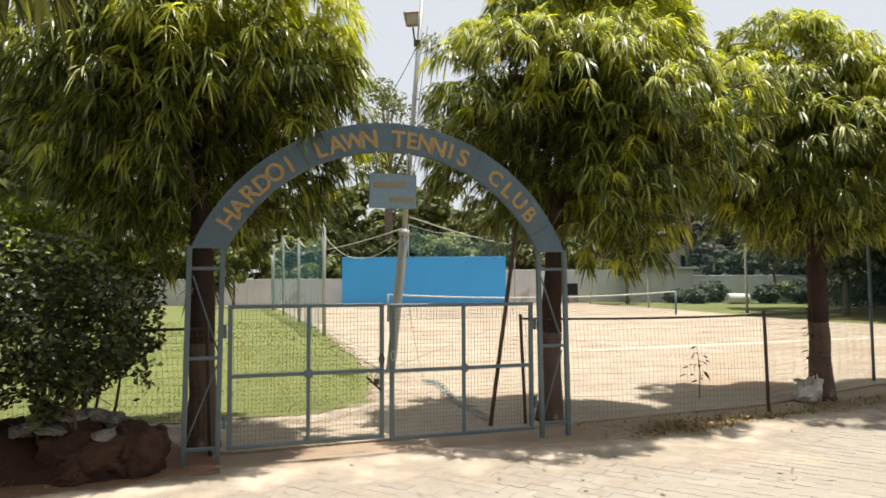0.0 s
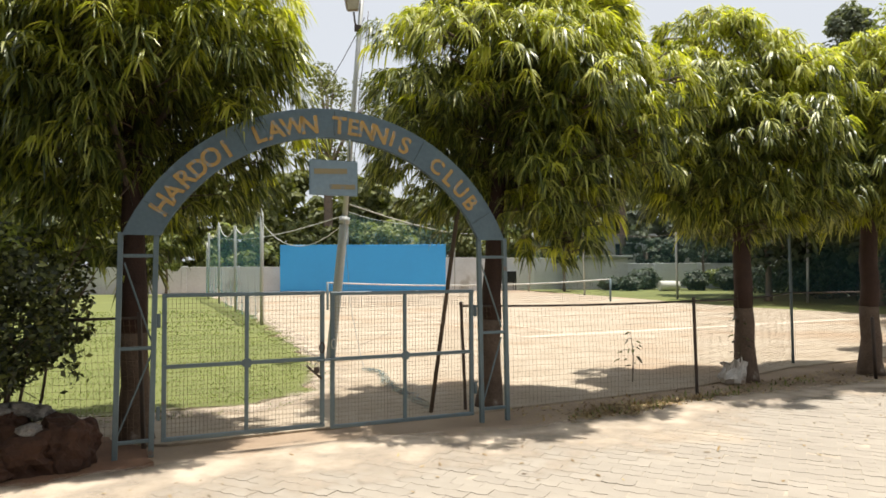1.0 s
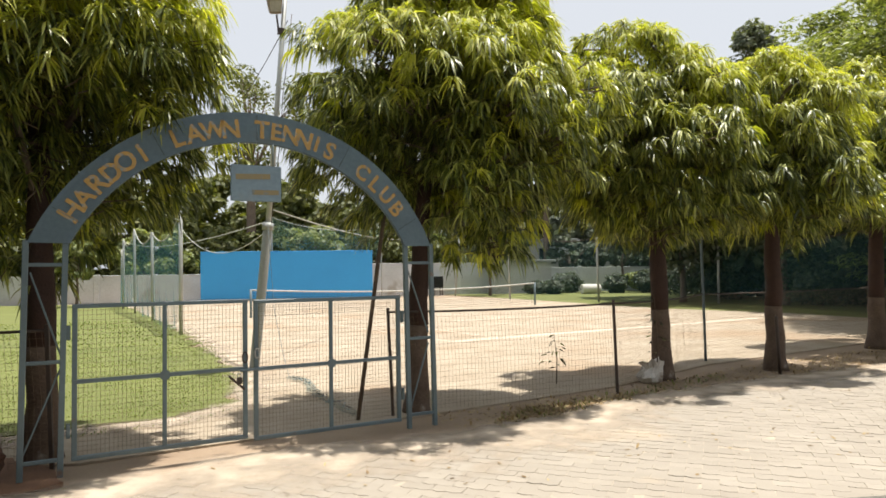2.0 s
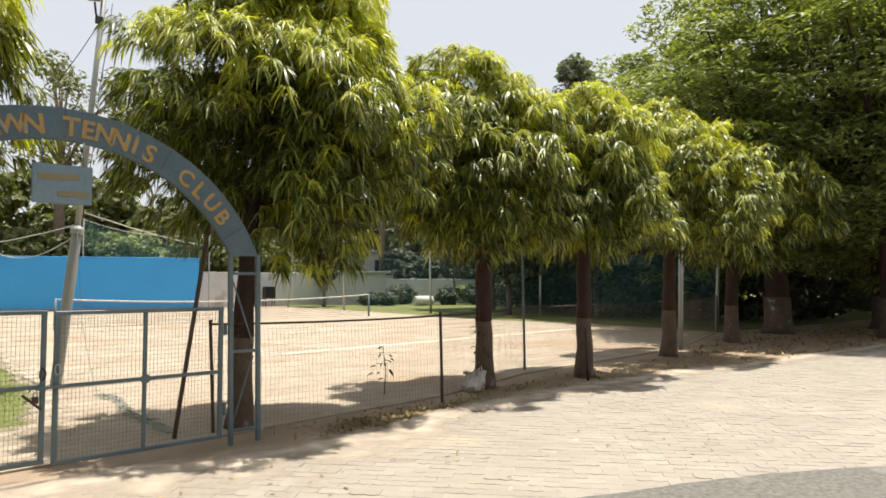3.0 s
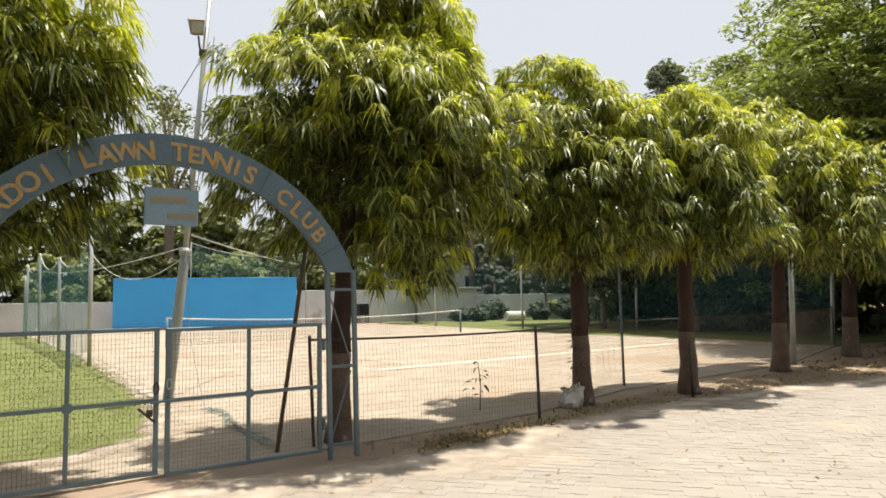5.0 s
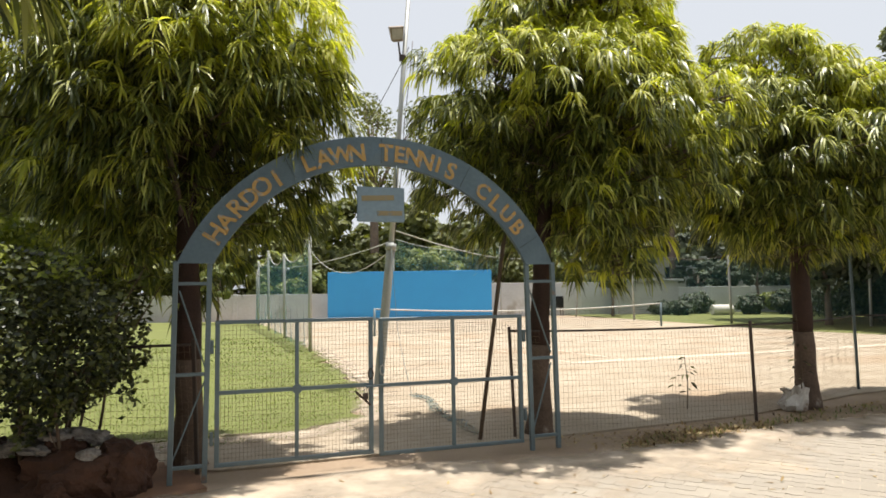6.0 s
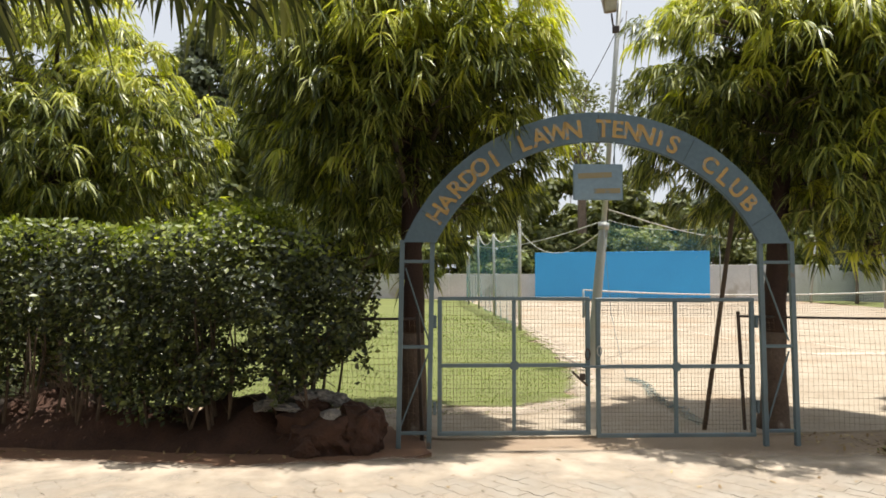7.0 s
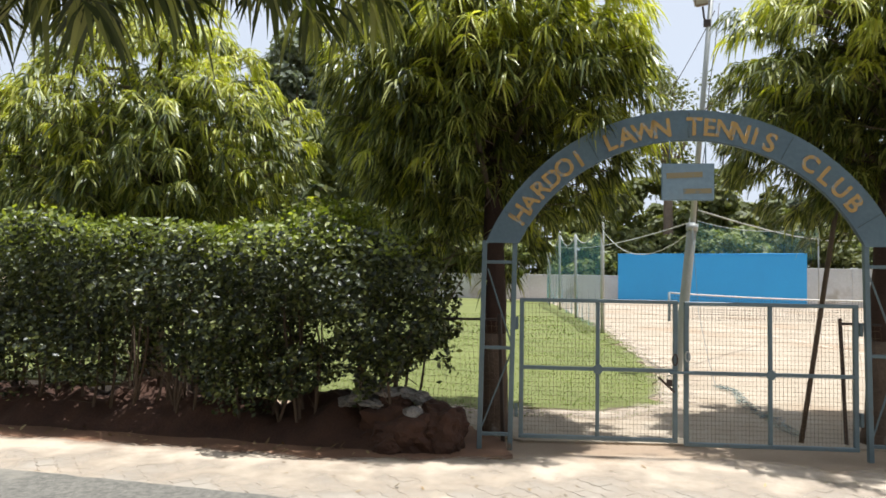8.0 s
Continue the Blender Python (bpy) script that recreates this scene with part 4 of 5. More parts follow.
def house(x, y, w, d, h, yaw, label, windows, slope=False):
    t = thing("house", pose(x, y, 0, 0, 0, yaw), label, "house")
    bm = bmesh.new()
    box(bm, -w / 2, 0, -0.05, w / 2, d, h)
    part("wall", bm, M_HOUSE, t)
    bm = bmesh.new()
    vs = box(bm, -w / 2 - 0.3, -0.35, h, w / 2 + 0.3, d + 0.3, h + 0.18)
    if slope:
        for q in vs:
            q.co.z += (q.co.y + 0.35) * 0.22
    part("roof", bev(bm, 0.02), M_CONC, t)
    for wx, wz, ww, wh in windows:
        bm = bmesh.new()
        box(bm, wx - ww / 2 - 0.06, -0.05, wz - wh / 2 - 0.06, wx + ww / 2 + 0.06, -0.004, wz + wh / 2 + 0.06)
        wo = part("window", bm, M_CONC, t)
        bm = bmesh.new()
        box(bm, wx - ww / 2, -0.065, wz - wh / 2, wx + ww / 2, -0.054, wz + wh / 2)
        part("pane", bm, M_DARKWIN, wo)
        bm = bmesh.new()
        box(bm, wx - ww / 2 - 0.15, -0.3, wz + wh / 2 + 0.1, wx + ww / 2 + 0.15, -0.004, wz + wh / 2 + 0.18)
        part("sunshade", bm, M_HOUSE, wo)
    return t


house(19.5, 58, 8, 6, 4.4, -8, "pale rendered house with dark window behind the wall", [(1.6, 3.2, 1.5, 1.0), (-2.2, 1.4, 1.0, 1.4)])
house(16.3, 50.2, 4.6, 1.7, 2.4, 0, "low white outbuilding against the boundary wall", [])
house(30.0, 55, 7, 5, 3.6, -12, "low white house with sloping roof behind trees", [(-1.5, 1.5, 2.0, 1.6), (1.8, 1.6, 1.2, 1.2)], slope=True)


def cooler():
    t = thing("air_cooler", pose(9.4, 50.25, 0, 0, 0, 19), "dark metal box standing against the white wall", "cooler")
    bm = bmesh.new()
    box(bm, -0.42, -0.45, 0.55, 0.42, 0, 1.4)
    part("case", bev(bm, 0.02), M_DARKWIN, t)
    for sx in (-0.36, 0.36):
        for sy in (-0.4, -0.05):
            part("leg", bar((sx, sy, -0.03), (sx, sy, 0.56), 0.05), M_BLACK, t)
    for i in range(6):
        part("slat", bar((-0.36, -0.457, 0.68 + i * 0.12), (0.36, -0.457, 0.68 + i * 0.12), 0.03, 0.012, 0), M_BLACK, t)


cooler()


def roller():
    t = thing("court_roller", pose(20.0, 46.0, 0), "white cement court roller lying on the grass", "roller")
    part("drum", tube("drum", [(-0.7, 0, 0.34), (-0.66, 0, 0.34), (0.66, 0, 0.34), (0.7, 0, 0.34)], [0.32, 0.36, 0.36, 0.32], M_WHITE, 20), None, t)
    part("axle", tube("axle", [(-0.8, 0, 0.34), (0.8, 0, 0.34)], 0.03, M_BLACK), None, t)
    part("handle", tube("handle", [(-0.8, 0, 0.34), (-0.5, 0.9, 0.5), (0.5, 0.9, 0.5), (0.8, 0, 0.34)], 0.02, M_BLACK), None, t)


roller()


# ---- tennis net ----
def lattice(p, us, vs, w, material, name="mesh"):
    """Flat net strands over a surface p(u, v)."""
    v, f = [], []
    def strand(pts, off):
        b = len(v)
        for q in pts:
            v.append(Vector(q) - off)
            v.append(Vector(q) + off)
        for i in range(len(pts) - 1):
            f.append((b + 2 * i, b + 2 * i + 1, b + 2 * i + 3, b + 2 * i + 2))
    for a in us:
        strand([p(a, k / 6) for k in range(7)], Vector((w / 2, 0, 0)))
    for b_ in vs:
        strand([p(k / 16, b_) for k in range(17)], Vector((0, 0, w / 2)))
    return mesh_of(name, v, f, material)


def tennis_net():
    t = thing("tennis_net", pose(0, 0, 0), "sagging dark tennis net with pale top tape between posts", "tennis net")
    A, B = Vector((-2.2, 27.2, 0)), Vector((11.0, 32.1, 0))
    for q in (A, B):
        part("post", tube("post", [q + Vector((0, 0, -0.05)), q + Vector((0, 0, 1.1))], 0.05, M_STEEL, 10), None, t)
    def top(u):
        return 1.07 - 0.2 * (1 - (2 * u - 1) ** 2)
    part("tape", tube("tape", [A.lerp(B, u / 20) + Vector((0, 0, top(u / 20))) for u in range(21)], 0.03, M_NETTAPE, 6), None, t)
    part("mesh", lattice(lambda u, v: A.lerp(B, u) + Vector((0, 0, 0.05 + v * (top(u) - 0.06))), [i / 130 for i in range(131)], [i / 9 for i in range(10)], 0.007, M_BLACK), None, t, "dark square netting")["kind"] = "stuff"


tennis_net()


# ---- poles and nets round the court ----
def pole(a, b, r, label, material=M_GALV, name="net_pole", r2=None, group="poles round the court"):
    a, b = Vector(a), Vector(b)
    ob = lone(name, tube(name, [Vector((0, 0, 0)), (b - a) * 0.5, b - a, b - a + Vector((0, 0, 0.02))], [r, r, r2 or r, (r2 or r) * 0.5], material, 10), None, label, "pole", group=group, m=Matrix.Translation(a))
    return ob


PL = "thin pale galvanised net pole beside the court"
LP = [((-3.5, 20.0, -0.03), (-3.52, 20.0, 3.45)), ((-5.72, 27.0, -0.03), (-5.76, 27.0, 3.3)), ((-7.75, 33.0, -0.03), (-7.8, 33.0, 3.85)), ((-9.5, 38.0, -0.03), (-9.5, 38.0, 3.6)), ((-11.2, 44.4, -0.03), (-11.2, 44.4, 3.3))]
for a, b in LP:
    pole(a, b, 0.055, PL)
RP = [((10.2, 47.0, -0.03), (10.55, 47.0, 4.1)), ((12.07, 39.84, -0.03), (12.0, 39.8, 4.4)), ((15.14, 33.8, -0.03), (15.1, 33.8, 3.4)), ((19.2, 29.2, -0.03), (19.25, 29.2, 3.2)), ((18.66, 17.3, -0.03), (19.1, 17.5, 3.3)), ((12.62, 12.79, -0.03), (12.75, 12.85, 2.7))]
for a, b in RP:
    pole(a, b, 0.06, "pale steel pole at the edge of the court")


def rope(pts, r, material, label):
    lone("rope", tube("rope", pts, r, material, 5), None, label, "rope", group="ropes and cords")


def sag(a, b, s, n=12):
    a, b = Vector(a), Vector(b)
    return [a.lerp(b, i / n) + Vector((0, 0, -s * 4 * (i / n) * (1 - i / n))) for i in range(n + 1)]


def hung_net(a, b, s, drop, label, material, cord=None, cord_r=0.02):
    """Open netting hung in folds from a sagging cord."""
    A, B = Vector(a), Vector(b)
    nu, nv = max(12, int((B - A).length / 0.25)), 10
    v = []
    for j in range(nv + 1):
        for i in range(nu + 1):
            u, k = i / nu, j / nv
            q = A.lerp(B, u)
            topz = q.z - s * 4 * u * (1 - u)
            low = max(topz - drop, 0.02)
            fold = 0.06 * math.sin(u * nu * 0.9 + k * 2) * k
            v.append((q.x + fold, q.y + fold + 0.05 * math.sin(k * 6 + u * 9), topz + (low - topz) * k))
    f = [(j * (nu + 1) + i, j * (nu + 1) + i + 1, (j + 1) * (nu + 1) + i + 1, (j + 1) * (nu + 1) + i) for j in range(nv) for i in range(nu)]
    t = thing("net", pose(0, 0, 0), label, "net", group="nets round the court")
    part("netting", mesh_of("netting", v, f, material), None, t)
    part("top_cord", tube("top_cord", sag(a, b, s), cord_r, cord or M_ROPE, 5), None, t)


for i in range(4):
    hung_net(LP[i][1], LP[i + 1][1], 0.55, 3.0, "sagging blue-green netting with pale cord between thin poles", M_NETTING, M_ROPE, 0.022)
for i in range(4):
    hung_net(RP[i][1], RP[i + 1][1], 0.5, 3.6, "thin dark green netting along the court edge", M_NETTING_D, M_BLACK)
for a, b in (((-2.4, 46.75, -0.03), (-2.4, 46.75, 5.6)), ((4.9, 46.3, -0.03), (4.9, 46.3, 4.9))):
    pole(a, b, 0.04, "thin pole behind the practice wall")
hung_net((-2.4, 46.75, 5.55), (4.9, 46.3, 4.85), 0.5, 1.9, "green netting draped above the practice wall", M_NETTING_G)
rope(sag((-0.62, 12.4, 2.78), (8.0, 46.0, 4.45), 0.5), 0.014, M_ROPE, "pale cord sagging from the lamp pole")
rope(sag((-9.5, 38.0, 3.5), (-0.64, 12.4, 2.6), 0.35), 0.012, M_ROPE, "pale cord strung to the lamp pole")
rope(sag((-3.52, 20.0, 3.0), (-0.64, 12.4, 2.5), 0.6), 0.01, M_ROPE, "pale cord strung to the lamp pole")


def lamp_pole():
    t = thing("lamp_pole", pose(-0.95, 12.33, 0), "leaning pale lamp pole with one rusty floodlight on top", "lamp pole")
    dirv = Vector((0.098, 0.0, 1.0))
    part("lower_pole", tube("lower_pole", [dirv * -0.06, dirv * 0.02, dirv * 2.5, dirv * 2.56], [0.085, 0.085, 0.08, 0.06], M_CONC, 14), None, t, "thick pale lower tube")
    part("collar", tube("collar", [dirv * 2.42, dirv * 2.54], [0.098, 0.098], M_GALV, 14), None, t)
    part("upper_pole", tube("upper_pole", [dirv * 2.5, dirv * 5.0 + Vector((-0.05, 0, 0)), dirv * 7.4 + Vector((-0.1, 0, 0))], [0.05, 0.045, 0.04], M_GALV, 10), None, t)
    p = dirv * 5.98 + Vector((-0.1, 0, 0))
    arm = part("arm", tube("arm", [p, p + Vector((-0.05, -0.05, 0.1)), p + Vector((-0.07, -0.1, 0.28))], 0.018, M_BLACK, 6), None, t)
    bm = bmesh.new()
    vs = box(bm, -0.15, -0.10, -0.14, 0.15, 0.10, 0.16)
    for q in vs:
        if q.co.z < 0:
            q.co.x *= 0.72
    hd = part("lamp_head", bev(bm, 0.02, 2), M_LAMP, t, "rusty brown floodlight housing")
    hd.matrix_local = Matrix.Translation(p + Vector((-0.10, -0.12, 0.42))) @ pose(0, 0, 0, 25, -8, 10) @ Matrix.Scale(0.9, 4)
    bm = bmesh.new()
    box(bm, -0.11, -0.112, -0.09, 0.11, -0.101, 0.12)
    part("glass", bm, M_GLASSY, hd)
    part("clamp", bar(p + Vector((-0.06, -0.05, 0.0)), p + Vector((0.06, -0.05, 0.0)), 0.05, 0.12), M_BLACK, t)
    part("cable", tube("cable", sag(tuple(dirv * 6.2), (-1.9, 3.4, 4.3), 0.5), 0.008, M_BLACK, 4), None, t)
    part("cable", tube("cable", [dirv * z + Vector((0.06 + 0.02 * math.sin(z * 5), -0.05, 0)) for z in (2.5, 3.2, 4.0, 4.8, 5.6, 6.3)], 0.007, M_BLACK, 4), None, t)


lamp_pole()
pole((0.52, 7.63, -0.03), (0.86, 7.75, 2.35), 0.024, "slanting dark wooden prop leaning behind the gate", M_TWIG, "prop_pole", group="props")


# ---- wire fences ----
def fence(posts, label, top=1.17, sx=0.05, bare=(), radius=0.0015):
    t = thing("wire_fence", pose(0, 0, 0), label, "fence")
    P = [Vector((x, y, 0)) for x, y in posts]
    tops = [top] * len(P)
    for i, q in enumerate(P):
        if i in bare:
            continue
        lean = Vector((-0.05 + 0.02 * (i % 3), 0, 0))
        part("post", bar(q + Vector((0, 0, -0.05)), q + lean + Vector((0, 0, top + 0.05)), 0.034, 0.034), M_BLACK, t)
    for i in range(len(P) - 1):
        a, b = P[i], P[i + 1]
        L = (b - a).length
        s = 0.02 + 0.01 * (i % 2)
        part("top_rail", tube("top_rail", [q for q in sag(a + Vector((-0.05 + 0.02 * (i % 3), 0, top)), b + Vector((-0.05 + 0.02 * ((i + 1) % 3), 0, top)), s, 8)], 0.013, M_BLACK, 6), None, t)
        v, f = [], []
        n = int(L / sx)
        for k in range(n + 1):
            u = k / n
            q = a.lerp(b, u)
            w = 0.02 * math.sin(u * 11 + i)
            zt = top - s * 4 * u * (1 - u)
            tube_into(v, f, [q + Vector((0, w, 0.0)), q + Vector((0.008 * math.sin(k), -w * 0.5 + 0.02, zt * 0.5)), q + Vector((-0.04, 0, zt))], [radius] * 3, 3, False)
        m = int(top / (sx * 1.25))
        for k in range(1, m + 1):
            z = k / m * top
            tube_into(v, f, [a.lerp(b, u / 10) + Vector((-0.04 * z / top, 0.02 * math.sin(u * 1.1 + i) * (1 - z / top) + 0.004, z - s * 4 * (u / 10) * (1 - u / 10) * z / top + 0.006 * math.sin(u * 2.3 + k))) for u in range(11)], [radius] * 11, 3, False)
        part("wire_mesh", mesh_of("wire_mesh", v, f, M_WIRE), None, t, "rusty square wire mesh")
    return t


fence([(0.93, 7.75), (4.03, 8.47), (6.86, 10.90), (12.6, 12.95), (18.2, 16.8)], "low rusty wire mesh fence with dark iron posts beside the court", bare=(2,))
fence([(-2.14, 6.30), (-4.6, 6.35), (-7.2, 6.1), (-10.0, 5.8), (-14, 5.4)], "low wire mesh fence behind the hedge and gate frame")
pole((6.88, 10.90, -0.03), (6.86, 10.92, 2.5), 0.024, "thin grey-green fence stake", M_STEEL, "stake", group="stakes")
pole((7.16, 9.34, -0.03), (7.14, 9.36, 0.85), 0.025, "short dark iron stake in front of a tree", M_BLACK, "stake", group="stakes")


# ---- hedge ----
HA, HB = Vector((-2.95, 6.0, 0)), Vector((-12.5, 4.1, 0))


def hedge():
    rng = np.random.default_rng(40)
    t = thing("hedge", pose(0, 0, 0), "tall clipped dark green hedge with twiggy bare foot", "hedge")
    L = (HB - HA).length
    d = (HB - HA) / L
    s = Vector((-d.y, d.x, 0))
    v, f = [], []
    for i in range(120):
        u = rng.uniform(0.02, 1) ** 1.2
        p = HA + d * L * u + s * rng.uniform(-0.3, 0.3)
        q = p + Vector((rng.uniform(-0.25, 0.25), rng.uniform(-0.15, 0.15), rng.uniform(0.8, 1.1)))
        e = q + Vector((rng.uniform(-0.4, 0.4), rng.uniform(-0.3, 0.3), rng.uniform(0.4, 0.9)))
        tube_into(v, f, [p + Vector((0, 0, -0.04)), p.lerp(q, 0.5) + Vector((rng.uniform(-0.06, 0.06), 0, 0)), q, e], [0.018, 0.014, 0.010, 0.004], 5, False)
        for k in range(3):
            z = rng.uniform(0.25, 0.9)
            b0 = p.lerp(q, z)
            tube_into(v, f, [b0, b0 + Vector((rng.uniform(-0.3, 0.3), rng.uniform(-0.3, 0.3), rng.uniform(0.05, 0.3)))], [0.006, 0.002], 4, False)
    part("stem", mesh_of("stem", v, f, M_TWIG), None, t)["kind"] = "stuff"
    def cloud(n, zlo, zhi, thick, power, seed, thin=0.75):
        r2 = np.random.default_rng(seed)
        u = r2.uniform(-0.05, 1, n)
        w = np.sign(r2.uniform(-1, 1, n)) * r2.uniform(0, 1, n) ** power * thick
        z = r2.uniform(zlo, zhi, n)
        along = u * L
        lump = np.array([noise.noise(Vector((a * 1.3, zz * 1.6, 3.0))) for a, zz in zip(along, z)])
        keep = (lump > -0.40 + thin * np.clip((1.1 - z) / 0.75, 0, 1)) & (along > -0.34 + 1.1 * np.clip(1.0 - z, 0, 1.2) + 1.3 * np.clip(z - 1.62, 0, 1) + 0.22 * lump)
        w = w * (1 + 0.65 * lump)
        z = z + 0.22 * np.array([noise.noise(Vector((a * 0.9, 7.0, 1.0))) + 0.5 * noise.noise(Vector((a * 3.1, 7.0, 4.0))) for a in along]) * (z / 2.1)
        p = np.array(HA)[None, :] + np.array(d)[None, :] * along[:, None] + np.array(s)[None, :] * w[:, None]
        p[:, 2] = z
        nrm = np.array(s)[None, :] * np.sign(w)[:, None] * 0.6 + np.array([0, 0, 0.7]) + r2.normal(size=(n, 3)) * 0.55
        return p[keep], nrm[keep]
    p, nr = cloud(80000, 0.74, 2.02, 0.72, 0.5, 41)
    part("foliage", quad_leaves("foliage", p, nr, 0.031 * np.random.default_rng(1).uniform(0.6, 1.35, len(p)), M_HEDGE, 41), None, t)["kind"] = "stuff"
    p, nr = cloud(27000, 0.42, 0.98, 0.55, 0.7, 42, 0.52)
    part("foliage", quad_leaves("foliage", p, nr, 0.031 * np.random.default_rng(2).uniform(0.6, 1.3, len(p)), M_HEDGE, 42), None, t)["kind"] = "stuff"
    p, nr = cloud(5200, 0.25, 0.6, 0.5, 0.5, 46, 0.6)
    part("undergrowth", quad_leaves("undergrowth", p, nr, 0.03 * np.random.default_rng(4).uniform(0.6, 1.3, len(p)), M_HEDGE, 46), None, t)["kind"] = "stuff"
    # Pale top layer: new growth that also paints the hedge's sunlit top.
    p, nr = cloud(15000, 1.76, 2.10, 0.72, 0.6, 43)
    part("sunlit_new_shoot", quad_leaves("sunlit_new_shoot", p, nr, 0.031 * np.random.default_rng(3).uniform(0.6, 1.4, len(p)), M_HEDGE_LIT, 43), None, t, "light green top growth, partly standing in for sunlit leaves")["kind"] = "stuff"
    # upright young shoots
    cs = []
    r3 = np.random.default_rng(44)
    for i in range(130):
        a = r3.uniform(0.6, 5.6) if i < 34 else r3.uniform(0.45, 1.35)
        h = r3.uniform(0.08, 0.26) if i < 34 else r3.uniform(0.12, 0.40)
        b0 = HA + d * a + s * r3.uniform(-0.35, 0.35) + Vector((0, 0, 1.96))
        for k in range(26):
            q = b0 + Vector((r3.normal(0, 0.035), r3.normal(0, 0.035), h * k / 26))
            cs.append(q)
    cs = np.array(cs)
    part("sunlit_new_shoot", quad_leaves("sunlit_new_shoot", cs, r3.normal(size=cs.shape) + np.array([0, 0, 0.4]), 0.03 * r3.uniform(0.6, 1.3, len(cs)), M_HEDGE_LIT, 44), None, t)["kind"] = "stuff"
    # drooping sprig at the end by the gate
    cs = []
    for i in range(240):
        u = r3.uniform(0, 1)
        cs.append(Vector((-2.72 + 0.22 * u, 5.72 + 0.05 * u, 1.25 - 0.55 * u * u)) + Vector((r3.normal(0, 0.05), r3.normal(0, 0.05), r3.normal(0, 0.05))))
    cs = np.array(cs)
    part("sprig", quad_leaves("sprig", cs, r3.normal(size=cs.shape), 0.032 * r3.uniform(0.6, 1.3, len(cs)), M_HEDGE, 45), None, t)["kind"] = "stuff"


hedge()


# ---- heap by the gate ----
def stone(x, y, z, sx, sy, sz, rot, seed, label, material=M_STONE, name="stone", group="stones in the heap"):
    bm = bmesh.new()
    bmesh.ops.create_icosphere(bm, subdivisions=4, radius=1.0)
    for q in bm.verts:
        p = q.co.copy()
        k = 1 + 0.34 * noise.noise(p * 1.3 + Vector((seed * 5.1, seed, 0))) + 0.22 * noise.noise(p * 3.5 + Vector((seed, 0, 0))) + 0.10 * noise.noise(p * 9)
        q.co = Vector((p.x * k * sx, p.y * k * sy, max(p.z, -0.6) * k * sz))
    ob = lone(name, bm, material, label, "stone" if name == "stone" else name, group=group, m=pose(x, y, z, 0, 0, rot))
    return ob


def earth_bank():
    """A lumpy ridge of earth along the foot of the hedge, its colour darkened for shade."""
    n, m = 150, 18
    d = HB - HA
    L = d.length
    d.normalize()
    side = Vector((d.y, -d.x, 0))
    if side.y > 0:
        side = -side
    v = []
    for i in range(n + 1):
        along = -0.25 + (L + 0.25) * i / n
        h = (0.33 + 0.16 * noise.noise(Vector((along * 0.9, 1, 0)))) * min(1.0, 0.35 + (along + 0.25) * 0.9)
        for j in range(m + 1):
            w = -0.75 + 1.3 * j / m
            q = HA + d * along + side * (w + 0.06 * noise.noise(Vector((along * 2, w, 4))))
            z = h * max(0.0, 1 - ((w + 0.1) / 0.65) ** 2)
            rough = 0.14 * noise.noise(Vector((along * 3.1, w * 3.1, 0))) + 0.05 * noise.noise(Vector((along * 9, w * 9, 2)))
            v.append((q.x, q.y, -0.03 + z + rough * min(1.0, z * 5)))
    f = [(i * (m + 1) + j, i * (m + 1) + j + 1, (i + 1) * (m + 1) + j + 1, (i + 1) * (m + 1) + j) for i in range(n) for j in range(m)]
    me = mesh_of("mound", v, f, M_MOUND)
    for p in me.polygons:
        p.use_smooth = True
    lone("mound", me, None, "long bank of earth under the hedge, coloured as if in shade", "mound")


earth_bank()
stone(-2.95, 5.80, 0.06, 0.50, 0.36, 0.32, 8, 1, "mound of dumped earth beside the gate, coloured as if in shade", M_MOUND, "mound", "")
stone(-2.60, 5.80, 0.14, 0.25, 0.22, 0.26, 30, 2, "rounded brown boulder beside the gate frame", M_MOUND)
stone(-2.95, 5.50, 0.05, 0.15, 0.12, 0.12, 20, 3, "brown boulder at the foot of the heap", M_MOUND)
stone(-2.78, 5.60, 0.34, 0.085, 0.06, 0.05, 20, 10, "pale broken plaster lump on the heap")
stone(-3.05, 5.78, 0.36, 0.17, 0.13, 0.12, 60, 13, "brown stone on the heap", M_MOUND)
rng = np.random.default_rng(77)
for i, (x, y, z, a, b, c) in enumerate([(-3.36, 5.74, 0.42, 0.15, 0.10, 0.06), (-3.16, 5.80, 0.48, 0.14, 0.10, 0.05), (-3.24, 5.66, 0.38, 0.17, 0.09, 0.05), (-2.98, 5.86, 0.46, 0.12, 0.09, 0.06), (-3.42, 5.88, 0.52, 0.16, 0.10, 0.05), (-2.82, 5.88, 0.42, 0.10, 0.09, 0.07), (-3.08, 5.70, 0.47, 0.09, 0.06, 0.04), (-3.52, 5.70, 0.36, 0.11, 0.08, 0.06)]):
    stone(x, y, z, a, b, c, rng.uniform(-60, 60), 20 + i, "grey broken slab on the heap")


